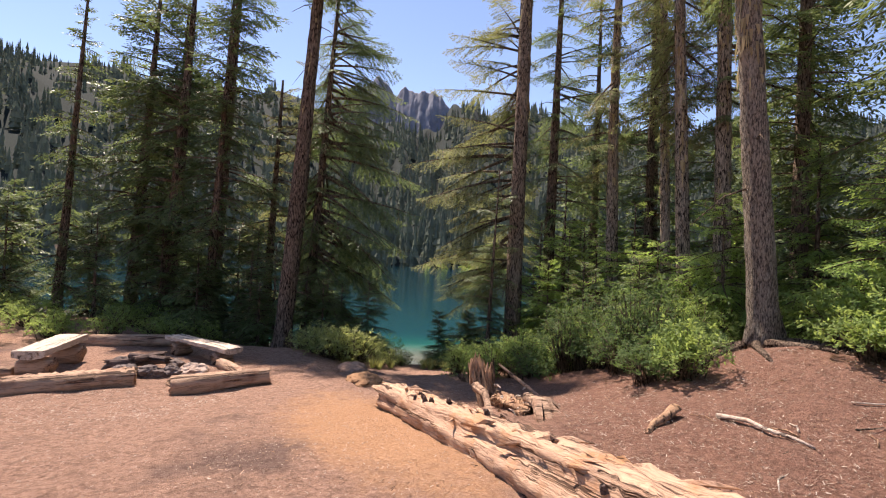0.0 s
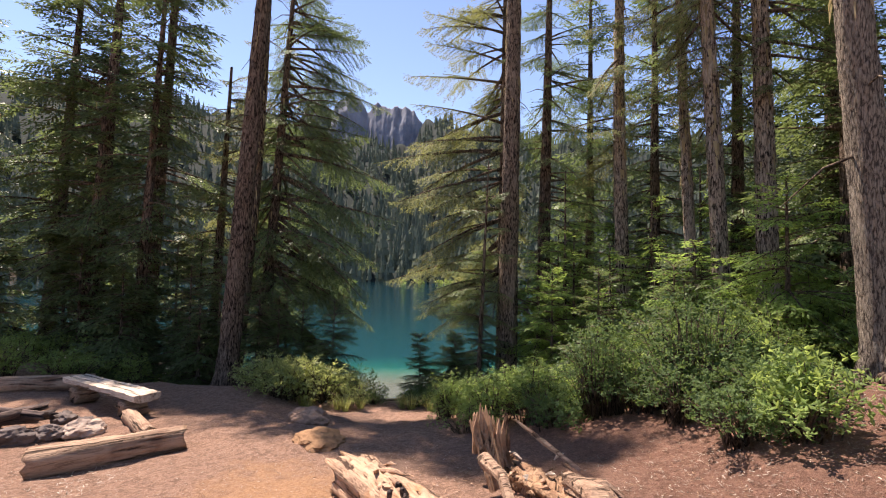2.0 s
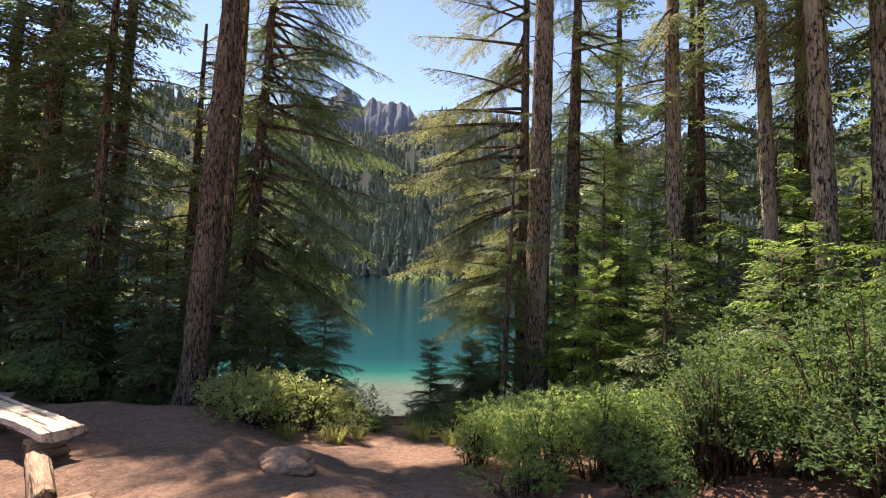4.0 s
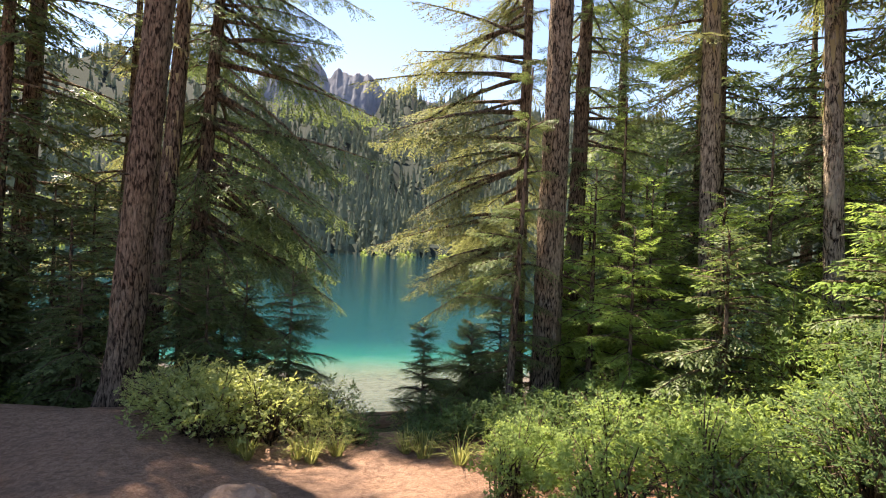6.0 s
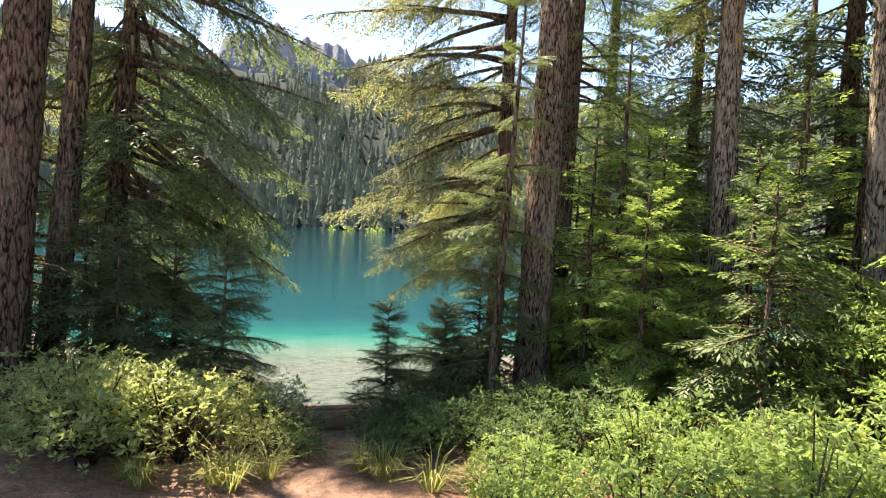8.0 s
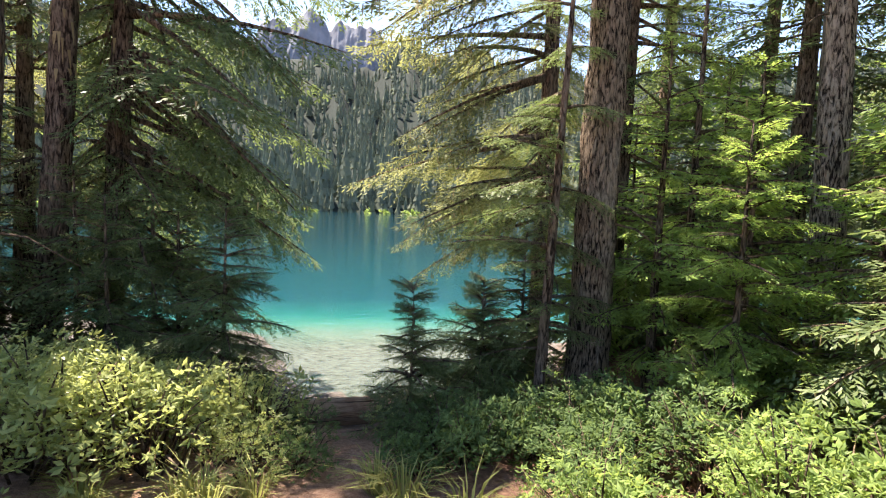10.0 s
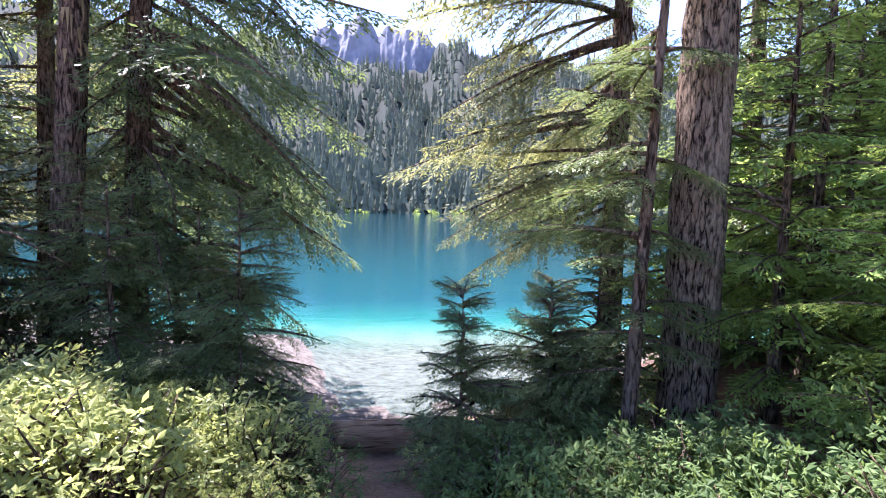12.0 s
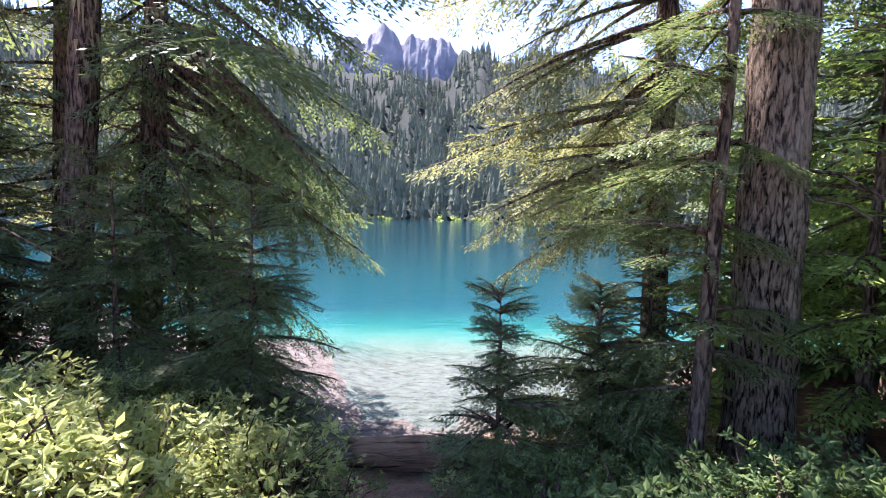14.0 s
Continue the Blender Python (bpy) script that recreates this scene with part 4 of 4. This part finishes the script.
loose_log((-7.1, 9.6), (-5.2, 10.05), 0.13, 0.12, GREYLOG, "long grey log along the edge of the clearing", 0.0, 4, split=0.1)
loose_log((-7.5, 6.6), (-6.15, 6.95), 0.09, 0.08, GREYLOG, "short log on the ground beside the bench", 0.0, 5)
loose_log((-8.4, 7.2), (-7.2, 7.6), 0.1, 0.09, GREYLOG, "short grey log at the clearing edge", 0.0, 6)
loose_log((-0.95, 12.42), (1.6, 12.72), 0.165, 0.15, GREYLOG, "driftwood log lying along the top of the beach", 0.0, 7, 0.12, split=0.08, name="driftwood_log")


def plank_bench(a, b, width, thick, high, seed, label):
    """A split plank on two short cross logs."""
    length = math.hypot(a[0] - b[0], a[1] - b[1])
    cx, cy = (a[0] + b[0]) / 2, (a[1] + b[1]) / 2
    thing = new("log_bench")
    thing.matrix_basis = pose(cx, cy, top(cx, cy), 0, 0, math.degrees(math.atan2(b[1] - a[1], b[0] - a[0])))
    rng = np.random.default_rng(seed)
    nx, ny = 34, 9
    u, w = np.meshgrid(np.linspace(-length / 2, length / 2, nx), np.linspace(-width / 2, width / 2, ny), indexing="ij")
    edge = 0.005 * rng.normal(size=(nx, 2))
    w = w + np.where(w == w.max(), edge[:, 1:], 0) + np.where(w == w.min(), edge[:, :1], 0)
    up = high + 0.002 * rng.normal(size=u.shape) + 0.006 * np.sin(u * 3)
    low = high - thick * (1 - 0.35 * (np.abs(w) / (width / 2)) ** 2) + 0.005 * rng.normal(size=u.shape)
    v = np.concatenate([np.stack([u, w, up], -1).reshape(-1, 3), np.stack([u, w, low], -1).reshape(-1, 3)])
    ids = np.arange(nx * ny).reshape(nx, ny)
    q = np.stack([ids[:-1, :-1], ids[1:, :-1], ids[1:, 1:], ids[:-1, 1:]], -1).reshape(-1, 4)
    rim = np.concatenate([ids[:, 0], ids[-1, 1:], ids[-2::-1, -1], ids[0, -2:0:-1]])
    nxt = np.roll(rim, -1)
    side = np.stack([rim, rim + nx * ny, nxt + nx * ny, nxt], -1)
    piece("seat", mesh_from("seat", v, [np.concatenate([q, q[:, ::-1] + nx * ny, side])], False), PLANK, thing, "sunbleached split plank")
    for at in (-0.34, 0.34):
        r = (high - thick) / 2
        leg = piece("support", log_mesh(width * 0.95, r * 1.06, r * 1.04, 0.08, seed + 3, 14, 8), GREYLOG, thing)
        leg.matrix_basis = pose(at * length, 0, r * 0.96, 0, 0, 90)
    return tagged(thing, label, "bench", "benches round the fire ring")


plank_bench((-5.05, 9.35), (-3.38, 8.2), 0.34, 0.11, 0.35, 3, "low bench of a pale split plank on short logs")
plank_bench((-5.72, 6.65), (-6.1, 8.1), 0.42, 0.14, 0.44, 5, "thick weathered plank bench on stacked logs")


def boulder(x, y, size, material, label, seed, flat=(1, 1, 0.7), name="stone", group="", sink=0.25, lumpy=1.0):
    bm = bmesh.new()
    bmesh.ops.create_icosphere(bm, subdivisions=4, radius=1)
    off = Vector((seed * 3.1, seed * 1.7, 0))
    for v in bm.verts:
        n = 1 + lumpy * (0.42 * noise.noise(v.co * 1.1 + off) + 0.24 * noise.noise(v.co * 3.1 + off) + 0.09 * noise.noise(v.co * 8.0 + off))
        v.co = Vector((v.co.x * flat[0], v.co.y * flat[1], v.co.z * flat[2])) * n * size
    me = bpy.data.meshes.new(name)
    bm.to_mesh(me)
    bm.free()
    ob = piece(name, me, material)
    ob.matrix_basis = pose(x, y, top(x, y) + size * flat[2] * (1 - 2 * sink) * 0.75, 0, 0, seed * 50)
    return tagged(ob, label, "rock", group)


for i, (x, y, s) in enumerate(((-4.75, 7.25, 0.12), (-4.5, 7.12, 0.13), (-4.22, 7.15, 0.14), (-4.98, 7.45, 0.12), (-3.98, 7.3, 0.11), (-5.02, 7.75, 0.13), (-4.8, 8.0, 0.12), (-4.3, 8.05, 0.12), (-3.95, 7.85, 0.1))):
    boulder(x, y, s * 1.25, ROCK, "dark grey stone of the fire ring", i + 1, group="stones of the fire ring")
boulder(-3.72, 7.5, 0.24, TANROCK, "flat tan stone at the edge of the fire ring", 12, (1, 0.7, 0.45), group="stones of the fire ring")
boulder(-1.25, 8.0, 0.19, DIRTROCK, "dirt-covered boulder in the path", 14, (1.5, 1.0, 0.75), "boulder", sink=0.38, lumpy=0.6)
boulder(-0.88, 6.7, 0.22, HUMP, "crumbling orange mound of rotten wood beyond the log", 15, (1.1, 1.3, 0.5), "wood_mound", sink=0.5, lumpy=0.7)
for i, (a, b, r) in enumerate((((-5.0, 7.3), (-4.35, 7.9), 0.07), ((-4.9, 7.75), (-4.2, 7.55), 0.06), ((-4.6, 7.3), (-4.5, 8.0), 0.055))):
    loose_log(a, b, r, r * 0.8, CHAR, "charred piece of firewood in the fire ring", 0, 20 + i, 0.14 + 0.04 * i, "firewood", split=0.2)


def fallen_log():
    """The big broken log beside the path, its face worn to orange splinters."""
    a, b = Vector((-0.38, 5.45, 0.40)), Vector((2.42, 0.30, 0.80))
    length = (b - a).length
    thing = new("fallen_log")
    body = log_mesh(length, 0.19, 0.40, 0.22, 31, 40, 90, 0.10, 0.20, 0.12)
    body.transform(pose(0, 0, 0, 0, 0, 90))
    piece("body", body, LOG, thing, "splintered orange and pale wood")
    rng = np.random.default_rng(4)
    for i in range(26):
        s = rng.uniform(0.02, 0.95)
        r = 0.19 + 0.21 * s
        az = rng.uniform(0.5, 2.6)
        p = np.array([-math.cos(az) * r * 0.92, (s - 0.5) * length, min(math.sin(az) * r * 0.95, r * 0.78)])
        k = rng.uniform(0.05, 0.22)
        d = np.array([rng.uniform(-0.1, 0.1), k, rng.uniform(0.0, 0.04)])
        piece("splinter", mesh_from("splinter", *tube([p - d, p + d * 0.2 + (0, 0, 0.015), p + d], [0.012, rng.uniform(0.012, 0.028), 0.003], 5, 0.2, rng), False), LOG, thing)
    for i in range(12):
        s = rng.uniform(0.05, 0.9)
        r = 0.19 + 0.21 * s
        az = rng.uniform(0.4, 1.9)
        p = np.array([math.cos(az) * r * 0.9, (s - 0.5) * length, min(math.sin(az) * r * 0.9, r * 0.76)])
        piece("knot", mesh_from("knot", *tube([p, p + (0.01, 0, 0.03), p + (0.02, 0.01, 0.05)], [0.03, 0.022, 0.012], 7, 0.15, rng), False), CHAR, thing, "dark broken knot")
    d = b - a
    thing.matrix_basis = Matrix.Translation((a + b) / 2) @ d.to_track_quat("Y", "Z").to_matrix().to_4x4()
    tagged(thing, "big fallen log, splintered orange wood, on the dirt", "log")


fallen_log()


def broken_stump():
    """A rotten stump torn open: a standing slab, rubble in the hollow, a leaning splinter and pale roots."""
    rng = np.random.default_rng(9)
    x0, y0 = 0.92, 5.0
    z0 = top(x0, y0)
    thing = new("broken_stump")
    thing.location = (x0, y0, z0)
    # the slab: a curved shell with a ragged top, highest at its far end
    nu, nv = 30, 12
    u, v = np.linspace(0, 1, nu), np.linspace(0, 1, nv)
    high = 0.44 - 0.5 * (u - 0.3) ** 2 + 0.032 * rng.normal(size=nu)
    grain = 0.018 * rng.normal(size=nu)
    shell = []
    for side in (0.0, 1.0):
        uu, vv = np.meshgrid(u, v, indexing="ij")
        xs = -0.24 + 0.30 * uu - 0.14 * vv
        ys = 0.10 + 0.16 * uu * uu + 0.30 * vv + side * 0.06 * (1 - 0.5 * vv) + grain[:, None] * (0.4 + vv)
        zs = -0.08 + (high[:, None] + 0.08) * vv
        shell.append(np.stack([xs, ys, zs], -1).reshape(-1, 3))
    ids = np.arange(nu * nv).reshape(nu, nv)
    q = np.stack([ids[:-1, :-1], ids[1:, :-1], ids[1:, 1:], ids[:-1, 1:]], -1).reshape(-1, 4)
    rim = np.concatenate([ids[:, 0], ids[-1, 1:], ids[-2::-1, -1], ids[0, -2:0:-1]])
    nxt = np.roll(rim, -1)
    edge = np.stack([rim, rim + nu * nv, nxt + nu * nv, nxt], -1)
    piece("slab", mesh_from("slab", np.concatenate(shell), [np.concatenate([q, q[:, ::-1] + nu * nv, edge[:, ::-1]])], False), STUMP, thing, "dark rotten standing wood")
    # low rotten core
    core = log_mesh(0.9, 0.10, 0.17, 0.3, 17, 30, 30, 0.2, 0.4, 0.12)
    core.transform(pose(0.10, 0.0, 0.02, 0, 0, -62))
    piece("core", core, STUMP, thing)
    for i in range(26):
        p = np.array([rng.uniform(-0.12, 0.36), rng.uniform(-0.55, 0.35), rng.uniform(0.05, 0.17)])
        d = np.array([rng.uniform(-0.05, 0.05), rng.uniform(-0.09, 0.09), rng.uniform(-0.03, 0.03)])
        piece("splinter", mesh_from("splinter", *tube([p - d, p + np.array([0, 0, 0.012]), p + d], [0.004, rng.uniform(0.012, 0.026), 0.004], 5, 0.2, rng), False), (STUMP, LOG, PLANK)[i % 3], thing)
    for i in range(7):
        p = np.array([-0.34 + 0.045 * i, 0.38 + 0.03 * rng.normal(), 0.36 - 0.012 * i])
        piece("shard", mesh_from("shard", *tube([p - (0, 0, 0.2), p, p + (rng.uniform(-0.03, 0.03), 0.02, rng.uniform(0.08, 0.2))], [0.03, 0.024, 0.004], 5, 0.25, rng), False), STUMP, thing)
    leaning = [(-0.02, 0.45, 0.40), (0.18, 0.30, 0.27), (0.42, 0.10, 0.12)]
    piece("long_splinter", mesh_from("long_splinter", *tube(leaning, [0.010, 0.020, 0.014], 6, 0.2, rng), False), GREYLOG, thing)
    for reach, r in (((0.30, -0.98, 0.02), 0.050), ((0.46, -0.86, 0.0), 0.055), ((0.62, -0.60, 0.0), 0.042), ((0.74, -0.40, 0.0), 0.030), ((-0.14, -0.80, 0.0), 0.040)):
        e = np.array(reach)
        o = np.array([0.24, -0.22, 0.16]) if e[0] > 0 else np.array([-0.30, 0.12, 0.2])
        path = [o, o * 0.6 + e * 0.4 + (0.02, 0.02, 0.09), o * 0.25 + e * 0.75 + (-0.02, 0, 0.05), e * 0.95, e * 1.06 - (0, 0, 0.03)]
        piece("root", mesh_from("root", *tube(path, [r * 1.3, r * 1.1, r * 0.8, r * 0.5, r * 0.15], 9, 0.2, rng), False), GREYLOG, thing, "pale torn root")
    tagged(thing, "broken rotten stump with torn pale roots", "stump")


broken_stump()


def stick(points, r, material, label, seed):
    rng = np.random.default_rng(seed)
    pts = [np.array([x, y, top(x, y) + lift]) for x, y, lift in points]
    me = mesh_from("stick", *tube(pts, np.linspace(r, r * 0.4, len(pts)), 8, 0.12, rng))
    ob = piece("stick", me, material)
    return tagged(ob, label, "stick", "sticks on the bank")


stick([(2.62, 3.75, 0.01), (2.74, 3.5, 0.02), (2.74, 3.3, 0.025), (2.85, 3.1, 0.02), (2.9, 2.98, 0.01)], 0.022, PLANK, "pale bent root lying on the duff", 1)
stick([(2.35, 3.95, 0.06), (2.2, 3.8, 0.05), (2.05, 3.7, 0.03), (1.95, 3.58, 0.0)], 0.05, STUMP, "dark knotty root on the bank", 2)
for i in range(16):
    x, y, t = RNG.uniform(1.6, 4.2), RNG.uniform(1.8, 4.2), RNG.uniform(0, 6.28)
    k = RNG.uniform(0.07, 0.22)
    stick([(x, y, 0.008), (x + k * math.cos(t), y + k * math.sin(t), 0.016), (x + 2 * k * math.cos(t + 0.25), y + 2 * k * math.sin(t + 0.25), 0.006)], RNG.uniform(0.005, 0.011), (PLANK, STUMP, TWIG)[i % 3], "small dry stick on the duff", 10 + i)
for i in range(8):
    az = radians(-160 + i * 38)
    r = [0.2, 0.45, 0.75, 1.0]
    stick([(4.05 + q * math.cos(az + 0.15 * q), 5.55 + q * math.sin(az + 0.15 * q), 0.05 - 0.05 * q) for q in r], 0.055, BARK, "surface root of the leaning conifer", 40 + i)


def litter(count, box, sizes, material, name, label, seed):
    """Chips, needles and bits of bark strewn on the ground."""
    rng = np.random.default_rng(seed)
    heap = Heap()
    xs, ys = rng.uniform(box[0], box[1], count), rng.uniform(box[2], box[3], count)
    zs = land(xs, ys)
    for x, y, z in zip(xs, ys, zs):
        a, k = rng.uniform(0, 6.28), rng.uniform(*sizes)
        w, h = k * rng.uniform(0.08, 0.3), k * rng.uniform(0.04, 0.12)
        v = np.array([(-k, -w, 0), (k, -w * 0.6, 0), (k * 0.8, w, 0), (-k * 0.9, w * 0.7, 0), (0, 0, h)])
        heap.add(v @ rotation(rng.normal() * 0.25, rng.normal() * 0.25, a).T + (x, y, z + 0.018), np.array([[0, 1, 4], [1, 2, 4], [2, 3, 4], [3, 0, 4]]))
    tagged(piece(name, heap.mesh(name, False), material), label, "litter", kind="stuff")


litter(6500, (1.2, 5.6, 0.6, 5.6), (0.005, 0.022), CHIP, "wood_chips", "pale wood chips strewn over the bank", 1)
litter(4500, (1.0, 5.6, 0.6, 5.8), (0.004, 0.016), STUMP, "bark_litter", "dark bark litter strewn over the bank", 2)
litter(6000, (-6.0, 1.0, 0.8, 8.5), (0.003, 0.015), CHIP, "wood_chips", "pale chips and needles strewn over the dirt", 3)
litter(3200, (-5.0, 1.0, 0.8, 9.5), (0.003, 0.014), STUMP, "bark_litter", "dark bark bits strewn over the dirt", 4)
litter(900, (-1.6, 0.6, 2.6, 6.0), (0.006, 0.024), LOG, "rotten_wood_crumbs", "orange crumbs of rotten wood beside the log", 5)
litter(2200, (-6.5, -2.5, 4.6, 6.4), (0.005, 0.02), PLANK, "straw_litter", "pale straw-like splinters in front of the log seats", 6)
litter(5000, (1.4, 5.0, 1.0, 5.2), (0.004, 0.018), PLANK, "straw_litter", "pale straw-like splinters over the red duff", 7)
litter(6000, (-6.0, 0.6, 0.8, 6.6), (0.003, 0.013), PLANK, "straw_litter", "pale straw-like splinters over the packed dirt", 8)
